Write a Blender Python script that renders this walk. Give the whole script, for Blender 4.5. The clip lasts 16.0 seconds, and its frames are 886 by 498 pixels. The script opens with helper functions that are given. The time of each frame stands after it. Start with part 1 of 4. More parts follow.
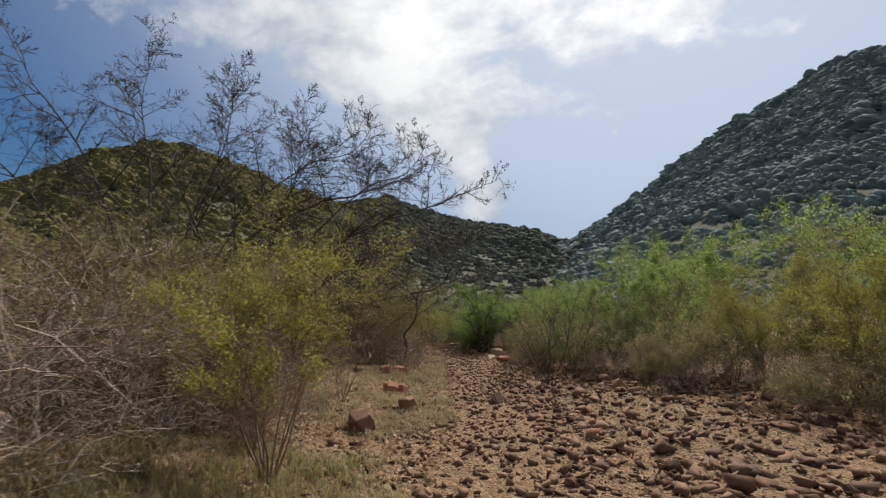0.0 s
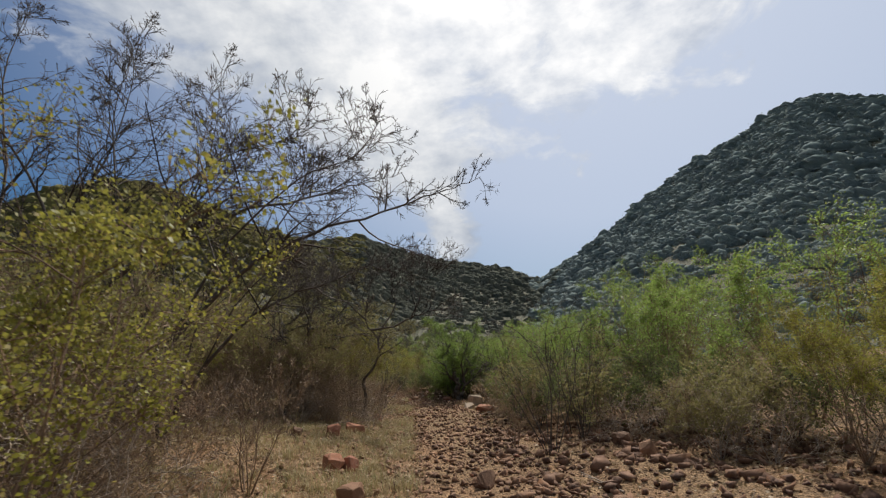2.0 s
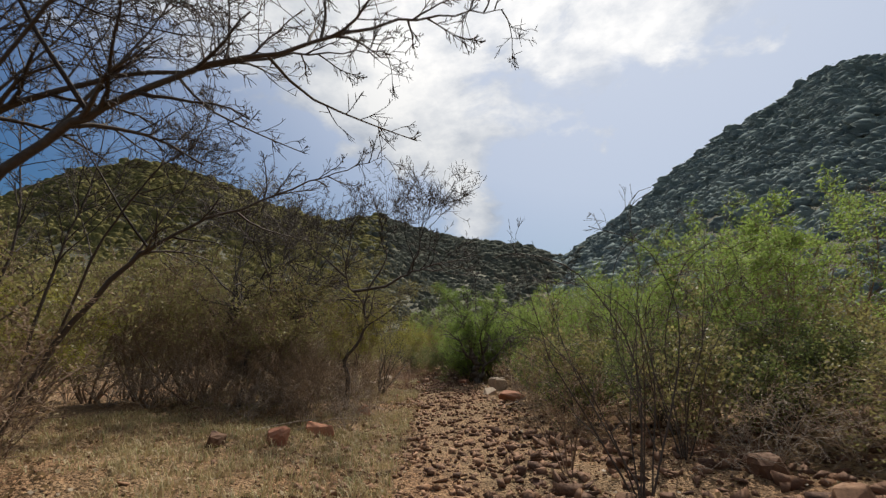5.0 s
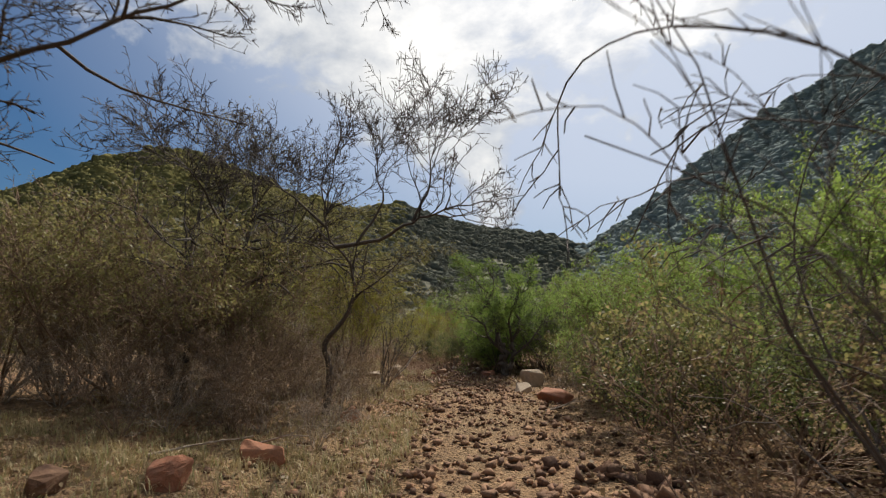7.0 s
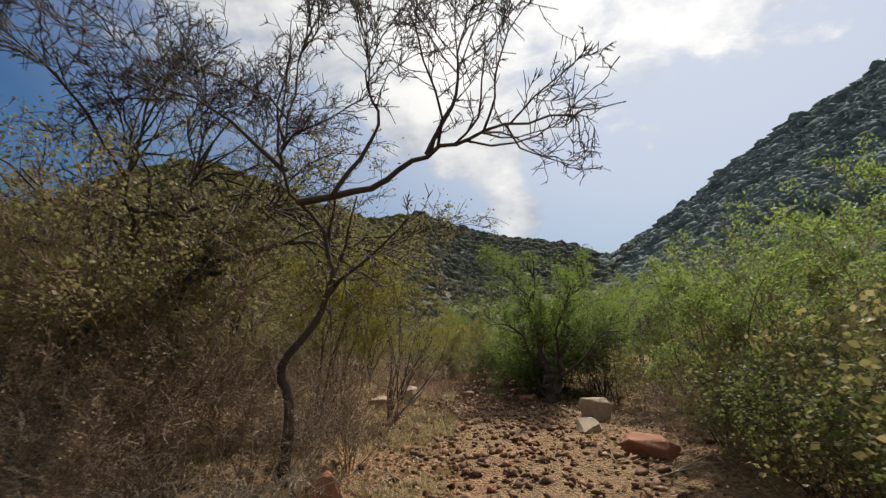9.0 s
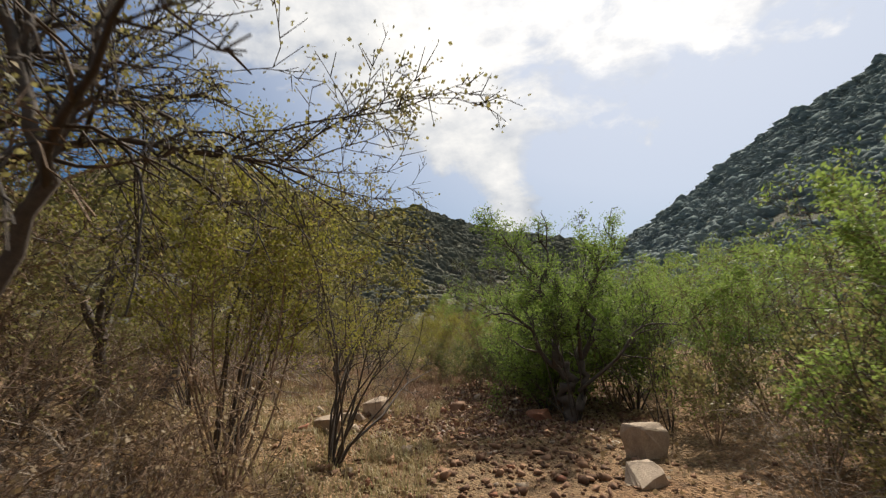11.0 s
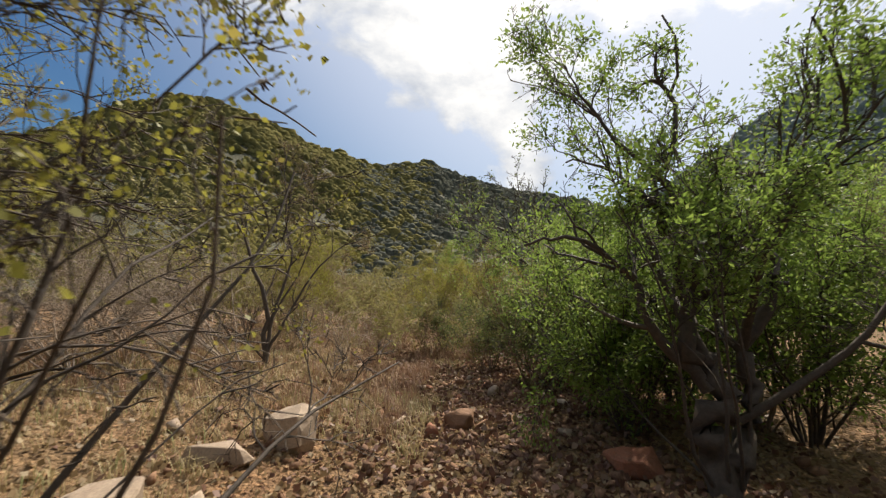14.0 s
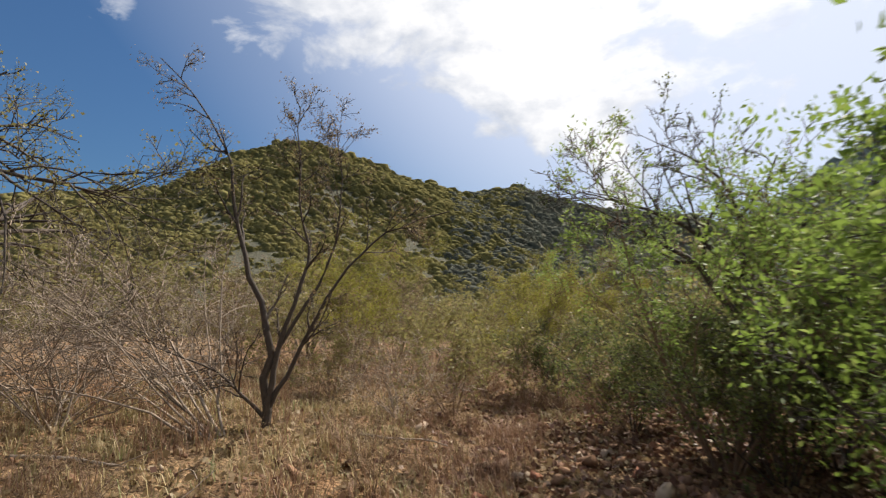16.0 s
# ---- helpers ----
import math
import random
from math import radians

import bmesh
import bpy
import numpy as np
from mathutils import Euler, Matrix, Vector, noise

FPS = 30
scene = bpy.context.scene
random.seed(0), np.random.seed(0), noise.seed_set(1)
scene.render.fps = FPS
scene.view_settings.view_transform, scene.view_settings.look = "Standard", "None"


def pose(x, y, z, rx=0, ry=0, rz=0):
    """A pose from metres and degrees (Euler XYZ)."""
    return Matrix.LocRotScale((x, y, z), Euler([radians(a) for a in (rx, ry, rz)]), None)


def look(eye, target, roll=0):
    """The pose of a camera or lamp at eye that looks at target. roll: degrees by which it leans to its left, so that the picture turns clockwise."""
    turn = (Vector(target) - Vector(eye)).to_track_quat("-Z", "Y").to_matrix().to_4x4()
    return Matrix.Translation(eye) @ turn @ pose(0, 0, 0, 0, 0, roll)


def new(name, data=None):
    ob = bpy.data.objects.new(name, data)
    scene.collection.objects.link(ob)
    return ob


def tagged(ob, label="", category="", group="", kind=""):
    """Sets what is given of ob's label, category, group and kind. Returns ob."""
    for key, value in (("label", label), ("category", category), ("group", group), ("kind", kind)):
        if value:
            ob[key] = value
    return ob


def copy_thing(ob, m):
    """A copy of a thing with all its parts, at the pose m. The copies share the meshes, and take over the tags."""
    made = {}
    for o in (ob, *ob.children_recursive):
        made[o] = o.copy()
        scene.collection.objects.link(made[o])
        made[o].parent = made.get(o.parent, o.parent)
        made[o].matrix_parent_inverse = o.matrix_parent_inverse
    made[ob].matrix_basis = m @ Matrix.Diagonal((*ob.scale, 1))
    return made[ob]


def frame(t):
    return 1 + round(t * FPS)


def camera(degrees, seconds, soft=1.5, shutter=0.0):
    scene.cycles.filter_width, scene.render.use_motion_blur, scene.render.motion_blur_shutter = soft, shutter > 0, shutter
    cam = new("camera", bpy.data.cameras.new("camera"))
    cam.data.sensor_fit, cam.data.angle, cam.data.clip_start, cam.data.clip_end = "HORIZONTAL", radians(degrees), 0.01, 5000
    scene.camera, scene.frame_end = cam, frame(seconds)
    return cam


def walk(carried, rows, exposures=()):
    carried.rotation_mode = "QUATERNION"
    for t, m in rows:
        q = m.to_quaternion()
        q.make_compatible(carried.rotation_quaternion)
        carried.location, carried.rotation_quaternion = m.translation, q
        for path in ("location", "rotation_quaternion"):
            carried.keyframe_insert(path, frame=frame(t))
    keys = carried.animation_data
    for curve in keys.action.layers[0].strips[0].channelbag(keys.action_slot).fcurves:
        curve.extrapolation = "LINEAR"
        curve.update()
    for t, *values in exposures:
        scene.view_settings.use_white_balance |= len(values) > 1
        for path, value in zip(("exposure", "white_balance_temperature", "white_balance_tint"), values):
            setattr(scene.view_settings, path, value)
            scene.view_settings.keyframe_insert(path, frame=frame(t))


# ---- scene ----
cam = camera(85.2, 16.0, soft=1.25, shutter=0.28)
PATH = [
    (0.00, 0.000, 0.000, 1.400, 98.60, 1.70, 0.30),
    (0.50, 0.045, 0.690, 1.355, 98.40, 2.90, -2.30),
    (1.00, 0.015, 1.440, 1.400, 98.40, 2.20, -2.40),
    (1.50, 0.030, 2.190, 1.490, 101.10, 1.80, -3.10),
    (2.00, 0.120, 2.850, 1.430, 103.20, 2.80, -2.90),
    (2.50, 0.105, 3.480, 1.340, 103.20, 2.10, -2.60),
    (3.00, 0.165, 4.095, 1.310, 101.90, 2.10, -3.20),
    (3.50, 0.285, 4.740, 1.310, 102.40, 1.70, -3.20),
    (6.00, 0.660, 8.475, 1.235, 100.10, 2.00, 2.60),
    (6.50, 0.585, 9.300, 1.160, 100.50, -0.40, 3.80),
    (7.00, 0.600, 10.050, 1.130, 99.70, 2.20, 2.10),
    (7.50, 0.540, 10.755, 1.070, 97.90, 2.30, 3.00),
    (8.00, 0.450, 11.520, 1.130, 102.50, 1.50, 3.10),
    (8.50, 0.390, 12.285, 1.145, 102.70, 2.30, 4.90),
    (9.00, 0.345, 13.080, 1.160, 101.10, 2.00, 4.50),
    (9.50, 0.435, 13.875, 1.160, 100.80, 4.30, 3.10),
    (10.00, 0.510, 14.580, 1.175, 100.80, 3.70, 3.10),
    (12.50, 0.176, 18.279, 1.180, 99.01, -0.06, 5.53),
    (13.00, 0.228, 19.041, 1.122, 97.71, 2.70, 5.41),
    (13.50, 0.204, 19.778, 1.108, 94.84, 2.06, 6.72),
    (14.00, 0.213, 20.534, 1.131, 95.50, -0.17, 5.00),
    (14.50, 0.279, 21.224, 1.134, 96.40, -0.08, 5.02),
    (15.00, 0.183, 22.006, 1.086, 97.63, 0.39, 6.42),
    (15.50, 0.049, 22.772, 1.048, 98.50, 2.04, 10.27),
    (16.00, -0.149, 23.443, 1.030, 98.80, 0.87, 16.26),
]
walk(cam, [(t, pose(x, y, z, rx, ry, rz)) for t, x, y, z, rx, ry, rz in PATH], exposures=((0.0, 0.03, 6600, 10), (3.5, -0.06, 6650, 10), (6.0, 0.08, 6750, 10), (9.0, 0.12, 6900, 10), (12.5, 0.34, 7100, 11), (14.5, 0.44, 7100, 11), (16.0, 0.46, 6900, 12)))

# ---- world and sun ----
SUN_AZ, SUN_EL = 28.0, 50.0


def heading(az, el):
    a, e = radians(az), radians(el)
    return Vector((math.sin(a) * math.cos(e), math.cos(a) * math.cos(e), math.sin(e)))


def node(tree, kind, **values):
    n = tree.nodes.new(kind)
    for key, value in values.items():
        if key in n.inputs:
            n.inputs[key].default_value = value
    return n


def maths(tree, op, a, b=0.0, clamp=False):
    n = tree.nodes.new("ShaderNodeMath")
    n.operation, n.use_clamp = op, clamp
    for i, v in enumerate((a, b)):
        if isinstance(v, (int, float)):
            n.inputs[i].default_value = v
        else:
            tree.links.new(v, n.inputs[i])
    return n.outputs[0]


def ramp(tree, source, stops):
    n = tree.nodes.new("ShaderNodeValToRGB")
    els = n.color_ramp.elements
    while len(els) < len(stops):
        els.new(0.5)
    for e, (p, c) in zip(els, stops):
        e.position, e.color = p, (*c, 1) if len(c) == 3 else c
    tree.links.new(source, n.inputs[0])
    return n.outputs[0]


def mix(tree, fac, a, b, blend="MIX"):
    n = tree.nodes.new("ShaderNodeMix")
    n.data_type, n.blend_type = "RGBA", blend
    for sock, v in ((n.inputs[0], fac), (n.inputs[6], a), (n.inputs[7], b)):
        if isinstance(v, (int, float)):
            sock.default_value = v
        elif isinstance(v, tuple):
            sock.default_value = (*v, 1)
        else:
            tree.links.new(v, sock)
    return n.outputs[2]


def build_world():
    world = bpy.data.worlds.new("sky")
    scene.world = world
    world.use_nodes = True
    t = world.node_tree
    t.nodes.clear()
    out, bg = t.nodes.new("ShaderNodeOutputWorld"), t.nodes.new("ShaderNodeBackground")
    sky = t.nodes.new("ShaderNodeTexSky")
    sky.sky_type, sky.sun_disc = "NISHITA", False
    sky.sun_elevation, sky.sun_rotation = radians(SUN_EL), radians(SUN_AZ)
    sky.air_density, sky.dust_density, sky.ozone_density = 1.5, 0.5, 4.0
    co = t.nodes.new("ShaderNodeTexCoord")
    way = co.outputs["Generated"]
    # cloud banks: (azimuth, elevation, radius) in degrees
    field = None
    for az, el, rad in CLOUDS:
        dot = t.nodes.new("ShaderNodeVectorMath")
        dot.operation = "DOT_PRODUCT"
        t.links.new(way, dot.inputs[0])
        dot.inputs[1].default_value = heading(az, el)
        angle = maths(t, "ARCCOSINE", maths(t, "MINIMUM", dot.outputs["Value"], 0.99999))
        bump = maths(t, "SUBTRACT", 1.0, maths(t, "DIVIDE", angle, radians(rad)))
        bump = maths(t, "MULTIPLY", bump, min(1.0, rad / 9.0))
        field = bump if field is None else maths(t, "SMOOTH_MAX", field, bump)
    warp = t.nodes.new("ShaderNodeMapping")
    warp.inputs["Scale"].default_value = (1, 1, 1.7)
    t.links.new(way, warp.inputs["Vector"])
    big = node(t, "ShaderNodeTexNoise", Scale=5.0, Detail=9.0, Roughness=0.58, Distortion=0.35)
    fine = node(t, "ShaderNodeTexNoise", Scale=11.0, Detail=7.0, Roughness=0.6)
    for n in (big, fine):
        t.links.new(warp.outputs[0], n.inputs["Vector"])
    lump = maths(t, "MULTIPLY", maths(t, "SUBTRACT", big.outputs[0], 0.5), 1.9)
    cover = maths(t, "ADD", maths(t, "MAXIMUM", field, -0.55), lump)
    dense = ramp(t, cover, [(0.0, (0, 0, 0)), (0.08, (0.4, 0.4, 0.4)), (0.24, (1, 1, 1))])
    shade = ramp(t, maths(t, "ADD", maths(t, "MULTIPLY", cover, 0.5), maths(t, "SUBTRACT", fine.outputs[0], 0.35)),
                 [(0.05, (0.5, 0.55, 0.64)), (0.3, (0.72, 0.75, 0.8)), (0.62, (1.0, 1.0, 1.0))])
    # thin bright veil round the sun
    dot = t.nodes.new("ShaderNodeVectorMath")
    dot.operation = "DOT_PRODUCT"
    t.links.new(way, dot.inputs[0])
    dot.inputs[1].default_value = heading(SUN_AZ, SUN_EL)
    veil = ramp(t, dot.outputs["Value"], [(0.45, (0, 0, 0)), (0.62, (0.2, 0.2, 0.2)), (0.82, (0.75, 0.75, 0.75)), (1.0, (0.95, 0.95, 0.95))])
    shade = mix(t, 1.0, shade, ramp(t, dot.outputs["Value"], [(0.5, (0.7, 0.74, 0.8)), (0.82, (0.86, 0.88, 0.9)), (0.93, (1.12, 1.12, 1.12))]), "MULTIPLY")
    clear = t.nodes.new("ShaderNodeVectorMath")
    clear.operation = "SCALE"
    t.links.new(sky.outputs[0], clear.inputs[0])
    clear.inputs["Scale"].default_value = 0.05
    deep = mix(t, 1.0, clear.outputs[0], (0.56, 0.87, 1.2), "MULTIPLY")
    base = mix(t, veil, deep, (0.63, 0.70, 0.84))
    t.links.new(mix(t, dense, base, shade), bg.inputs[0])
    bg.inputs[1].default_value = 1.0
    t.links.new(bg.outputs[0], out.inputs[0])


CLOUDS = [(-20, 50, 22), (8, 48, 23), (26, 43, 16), (-5, 31, 10), (1, 23, 4.5), (3, 18, 3.5), (5, 15, 3), (-75, 40, 20), (120, 45, 30), (200, 50, 25)]
build_world()
sun = new("sun", bpy.data.lights.new("sun", "SUN"))
sun.data.energy, sun.data.angle, sun.data.color = 4.9, radians(0.6), (1.0, 0.96, 0.89)
sun.matrix_world = look(heading(SUN_AZ, SUN_EL) * 60, (0, 0, 0))

# ---- materials ----


def material(name):
    m = bpy.data.materials.new(name)
    m.use_nodes = True
    t = m.node_tree
    bsdf = t.nodes["Principled BSDF"]
    bsdf.inputs["Specular IOR Level"].default_value = 0.3
    return m, t, bsdf


def object_coords(t):
    return t.nodes.new("ShaderNodeTexCoord").outputs["Object"]


def bumped(t, bsdf, height, strength, distance):
    b = node(t, "ShaderNodeBump", Strength=strength, Distance=distance)
    t.links.new(height, b.inputs["Height"])
    t.links.new(b.outputs[0], bsdf.inputs["Normal"])


def noise_of(t, vec, scale, detail=5.0, rough=0.6):
    n = node(t, "ShaderNodeTexNoise", Scale=scale, Detail=detail, Roughness=rough)
    t.links.new(vec, n.inputs["Vector"])
    return n.outputs[0]


def soil_material():
    m, t, b = material("red_soil")
    co = object_coords(t)
    patch, grain, clod = noise_of(t, co, 0.45, 4), noise_of(t, co, 34, 6, 0.7), noise_of(t, co, 6, 6, 0.65)
    soil = ramp(t, clod, [(0.25, (0.12, 0.068, 0.036)), (0.48, (0.275, 0.16, 0.083)), (0.66, (0.375, 0.245, 0.135)), (0.8, (0.44, 0.325, 0.2))])
    dusty = mix(t, ramp(t, patch, [(0.38, (0, 0, 0)), (0.62, (0.7, 0.7, 0.7))]), soil, (0.25, 0.18, 0.1), "MIX")
    high = t.nodes.new("ShaderNodeSeparateXYZ")
    t.links.new(co, high.inputs[0])
    cover = maths(t, "ADD", maths(t, "MULTIPLY", high.outputs[2], 0.14), maths(t, "SUBTRACT", noise_of(t, co, 0.12, 6), 0.75))
    flat = t.nodes.new("ShaderNodeVectorMath")
    flat.operation = "DISTANCE"
    level = t.nodes.new("ShaderNodeCombineXYZ")
    for axis in (0, 1):
        t.links.new(high.outputs[axis], level.inputs[axis])
    t.links.new(level.outputs[0], flat.inputs[0])
    flat.inputs[1].default_value = (0, 16, 0)
    cover = maths(t, "ADD", cover, maths(t, "MAXIMUM", maths(t, "MULTIPLY", maths(t, "SUBTRACT", flat.outputs["Value"], 22.0), 0.05), 0.0))
    turf = ramp(t, noise_of(t, co, 0.3, 8, 0.7), [(0.3, (0.078, 0.08, 0.05)), (0.5, (0.1, 0.098, 0.064)), (0.7, (0.125, 0.118, 0.078))])
    dusty = mix(t, maths(t, "MULTIPLY", cover, 1.5, True), dusty, turf)
    col = mix(t, 0.55, dusty, ramp(t, grain, [(0.3, (0.35, 0.3, 0.27)), (0.65, (1.25, 1.2, 1.15))]), "MULTIPLY")
    t.links.new(col, b.inputs["Base Color"])
    b.inputs["Roughness"].default_value = 0.95
    cells = node(t, "ShaderNodeTexVoronoi", Scale=26.0, Randomness=1.0)
    t.links.new(co, cells.inputs["Vector"])
    pebble = mix(t, 0.5, col, ramp(t, cells.outputs["Color"], [(0.2, (0.4, 0.36, 0.33)), (0.6, (1.0, 0.95, 0.9)), (0.85, (1.5, 1.42, 1.32))]), "MULTIPLY")
    t.links.new(mix(t, maths(t, "MULTIPLY", maths(t, "GREATER_THAN", high.outputs[2], 3.0), 1.0), pebble, col), b.inputs["Base Color"])
    lumps = maths(t, "SUBTRACT", maths(t, "MULTIPLY", clod, 2.0), maths(t, "MULTIPLY", cells.outputs["Distance"], 1.6))
    bumped(t, b, maths(t, "ADD", lumps, grain), 0.9, 0.03)
    return m


def stone_material(name, dark, light, crust):
    m, t, b = material(name)
    co = object_coords(t)
    rnd = t.nodes.new("ShaderNodeObjectInfo").outputs["Random"]
    isl = t.nodes.new("ShaderNodeNewGeometry").outputs["Random Per Island"]
    pick = maths(t, "FRACT", maths(t, "ADD", maths(t, "MULTIPLY", rnd, 7.3), isl))
    base = mix(t, pick, dark, light)
    spots = noise_of(t, co, 14, 6, 0.7)
    col = mix(t, ramp(t, spots, [(0.42, (0, 0, 0)), (0.7, (0.8, 0.8, 0.8))]), base, crust)
    col = mix(t, 0.6, col, ramp(t, noise_of(t, co, 70, 4, 0.7), [(0.3, (0.5, 0.48, 0.46)), (0.7, (1.25, 1.22, 1.2))]), "MULTIPLY")
    t.links.new(col, b.inputs["Base Color"])
    b.inputs["Roughness"].default_value = 0.85
    bumped(t, b, maths(t, "ADD", spots, maths(t, "MULTIPLY", noise_of(t, co, 45, 5, 0.7), 0.4)), 0.35, 0.03)
    return m


def bark_material(name, dark, light):
    m, t, b = material(name)
    co = object_coords(t)
    isl = t.nodes.new("ShaderNodeNewGeometry").outputs["Random Per Island"]
    col = mix(t, isl, dark, light)
    col = mix(t, 0.6, col, ramp(t, noise_of(t, co, 30, 5, 0.7), [(0.3, (0.45, 0.43, 0.42)), (0.7, (1.25, 1.22, 1.2))]), "MULTIPLY")
    t.links.new(col, b.inputs["Base Color"])
    b.inputs["Roughness"].default_value = 0.8
    bumped(t, b, noise_of(t, co, 60, 4, 0.7), 0.5, 0.01)
    return m


def leaf_material(name, dark, light, odd, through_light=0.48, gloss=0.3):
    m, t, b = material(name)
    isl = t.nodes.new("ShaderNodeNewGeometry").outputs["Random Per Island"]
    b.inputs["Specular IOR Level"].default_value = gloss
    patch = noise_of(t, object_coords(t), 1.6, 3)
    col = mix(t, maths(t, "MULTIPLY", maths(t, "ADD", isl, patch), 0.6), dark, light)
    col = mix(t, maths(t, "GREATER_THAN", isl, 0.9), col, odd)
    t.links.new(col, b.inputs["Base Color"])
    b.inputs["Roughness"].default_value = 0.55
    tr = t.nodes.new("ShaderNodeBsdfTranslucent")
    t.links.new(mix(t, 0.35, col, light), tr.inputs[0])
    mx = t.nodes.new("ShaderNodeMixShader")
    mx.inputs[0].default_value = through_light
    t.links.new(b.outputs[0], mx.inputs[1])
    t.links.new(tr.outputs[0], mx.inputs[2])
    t.links.new(mx.outputs[0], t.nodes["Material Output"].inputs[0])
    return m


SOIL = soil_material()
STONE = stone_material("red_stone", (0.085, 0.042, 0.026), (0.33, 0.185, 0.105), (0.23, 0.132, 0.075))
DARK_STONE = stone_material("dark_stone", (0.07, 0.034, 0.022), (0.25, 0.132, 0.075), (0.2, 0.112, 0.066))
ORANGE = stone_material("orange_stone", (0.25, 0.09, 0.05), (0.38, 0.165, 0.09), (0.26, 0.14, 0.09))
PALE = stone_material("pale_stone", (0.34, 0.26, 0.19), (0.46, 0.36, 0.26), (0.3, 0.22, 0.16))
DARK_BARK = bark_material("dark_bark", (0.05, 0.04, 0.033), (0.125, 0.098, 0.076))
BROWN_BARK = bark_material("brown_bark", (0.12, 0.08, 0.052), (0.32, 0.215, 0.14))
GREY_TWIG = bark_material("grey_twig", (0.15, 0.118, 0.088), (0.48, 0.39, 0.3))
YELLOW_LEAF = leaf_material("yellow_green_leaf", (0.1, 0.103, 0.022), (0.36, 0.335, 0.066), (0.38, 0.3, 0.09))
GREEN_LEAF = leaf_material("green_leaf", (0.08, 0.125, 0.028), (0.32, 0.43, 0.1), (0.34, 0.37, 0.11))
OLIVE_LEAF = leaf_material("olive_leaf", (0.095, 0.09, 0.034), (0.33, 0.295, 0.11), (0.34, 0.26, 0.13))
TREE_LEAF = leaf_material("tree_green_leaf", (0.08, 0.133, 0.027), (0.26, 0.365, 0.073), (0.3, 0.34, 0.11), 0.54)
# leaf green kept dark, so the undergrowth's shade sits in the colour
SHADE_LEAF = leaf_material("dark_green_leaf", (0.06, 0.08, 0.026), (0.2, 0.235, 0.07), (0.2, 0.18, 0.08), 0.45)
DRY_LEAF = leaf_material("dry_leaf", (0.16, 0.105, 0.055), (0.36, 0.26, 0.14), (0.34, 0.26, 0.15), 0.3)
RED_WEED = leaf_material("red_weed", (0.14, 0.07, 0.045), (0.31, 0.185, 0.11), (0.38, 0.27, 0.16), 0.3)
RED_LITTER = leaf_material("red_litter", (0.07, 0.032, 0.022), (0.2, 0.105, 0.068), (0.26, 0.17, 0.11), 0.15)
STRAW = leaf_material("dry_grass", (0.24, 0.18, 0.085), (0.46, 0.37, 0.19), (0.22, 0.24, 0.09), 0.3)

# ---- the lie of the land ----


def lattice(ix, iy, seed):
    h = (ix.astype(np.int64) * 374761393 + iy.astype(np.int64) * 668265263 + seed * 974634777) & 0x7FFFFFFF
    h = ((h ^ (h >> 13)) * 1274126177) & 0x7FFFFFFF
    return ((h ^ (h >> 16)) & 0xFFFF) / 65535.0


def value_noise(x, y, seed):
    x0, y0 = np.floor(x), np.floor(y)
    fx, fy = x - x0, y - y0
    fx, fy = fx * fx * (3 - 2 * fx), fy * fy * (3 - 2 * fy)
    a, b = lattice(x0, y0, seed), lattice(x0 + 1, y0, seed)
    c, d = lattice(x0, y0 + 1, seed), lattice(x0 + 1, y0 + 1, seed)
    return (a * (1 - fx) + b * fx) * (1 - fy) + (c * (1 - fx) + d * fx) * fy - 0.5


def fbm(x, y, octaves, seed):
    return sum(value_noise(x * 2 ** i, y * 2 ** i, seed + i) / 2 ** i for i in range(octaves))


def step01(a, b, v):
    s = np.clip((v - a) / (b - a), 0, 1)
    return s * s * (3 - 2 * s)


# skyline of the hills: azimuth from the walk's heading, elevation, distance of the ridge
RIDGE_AZ = [-180, -120, -80, -60, -53, -45.5, -39, -32.5, -26, -20, -13.3, -10, -6.5, -1, 4.5, 11, 15.4, 20.8, 27.5, 33, 39, 43, 46.5, 49, 54, 70, 110, 180]
RIDGE_EL = [4, 5, 8, 10.5, 12, 13.4, 17.5, 19.6, 18.7, 16.4, 14.2, 14.6, 15.1, 13.2, 11.6, 10.3, 8.4, 11.2, 15.8, 18.9, 21.1, 22.7, 22.3, 20.9, 19, 13, 6, 4]
RIDGE_R = [300, 300, 280, 260, 255, 250, 250, 250, 250, 255, 270, 330, 380, 430, 450, 450, 430, 350, 330, 320, 320, 320, 320, 320, 320, 320, 300, 300]


def path_x(y):
    return 0.15 + 0.55 * step01(2, 9, y) - 0.1 * step01(11, 15, y) - 0.3 * step01(19, 26, y)


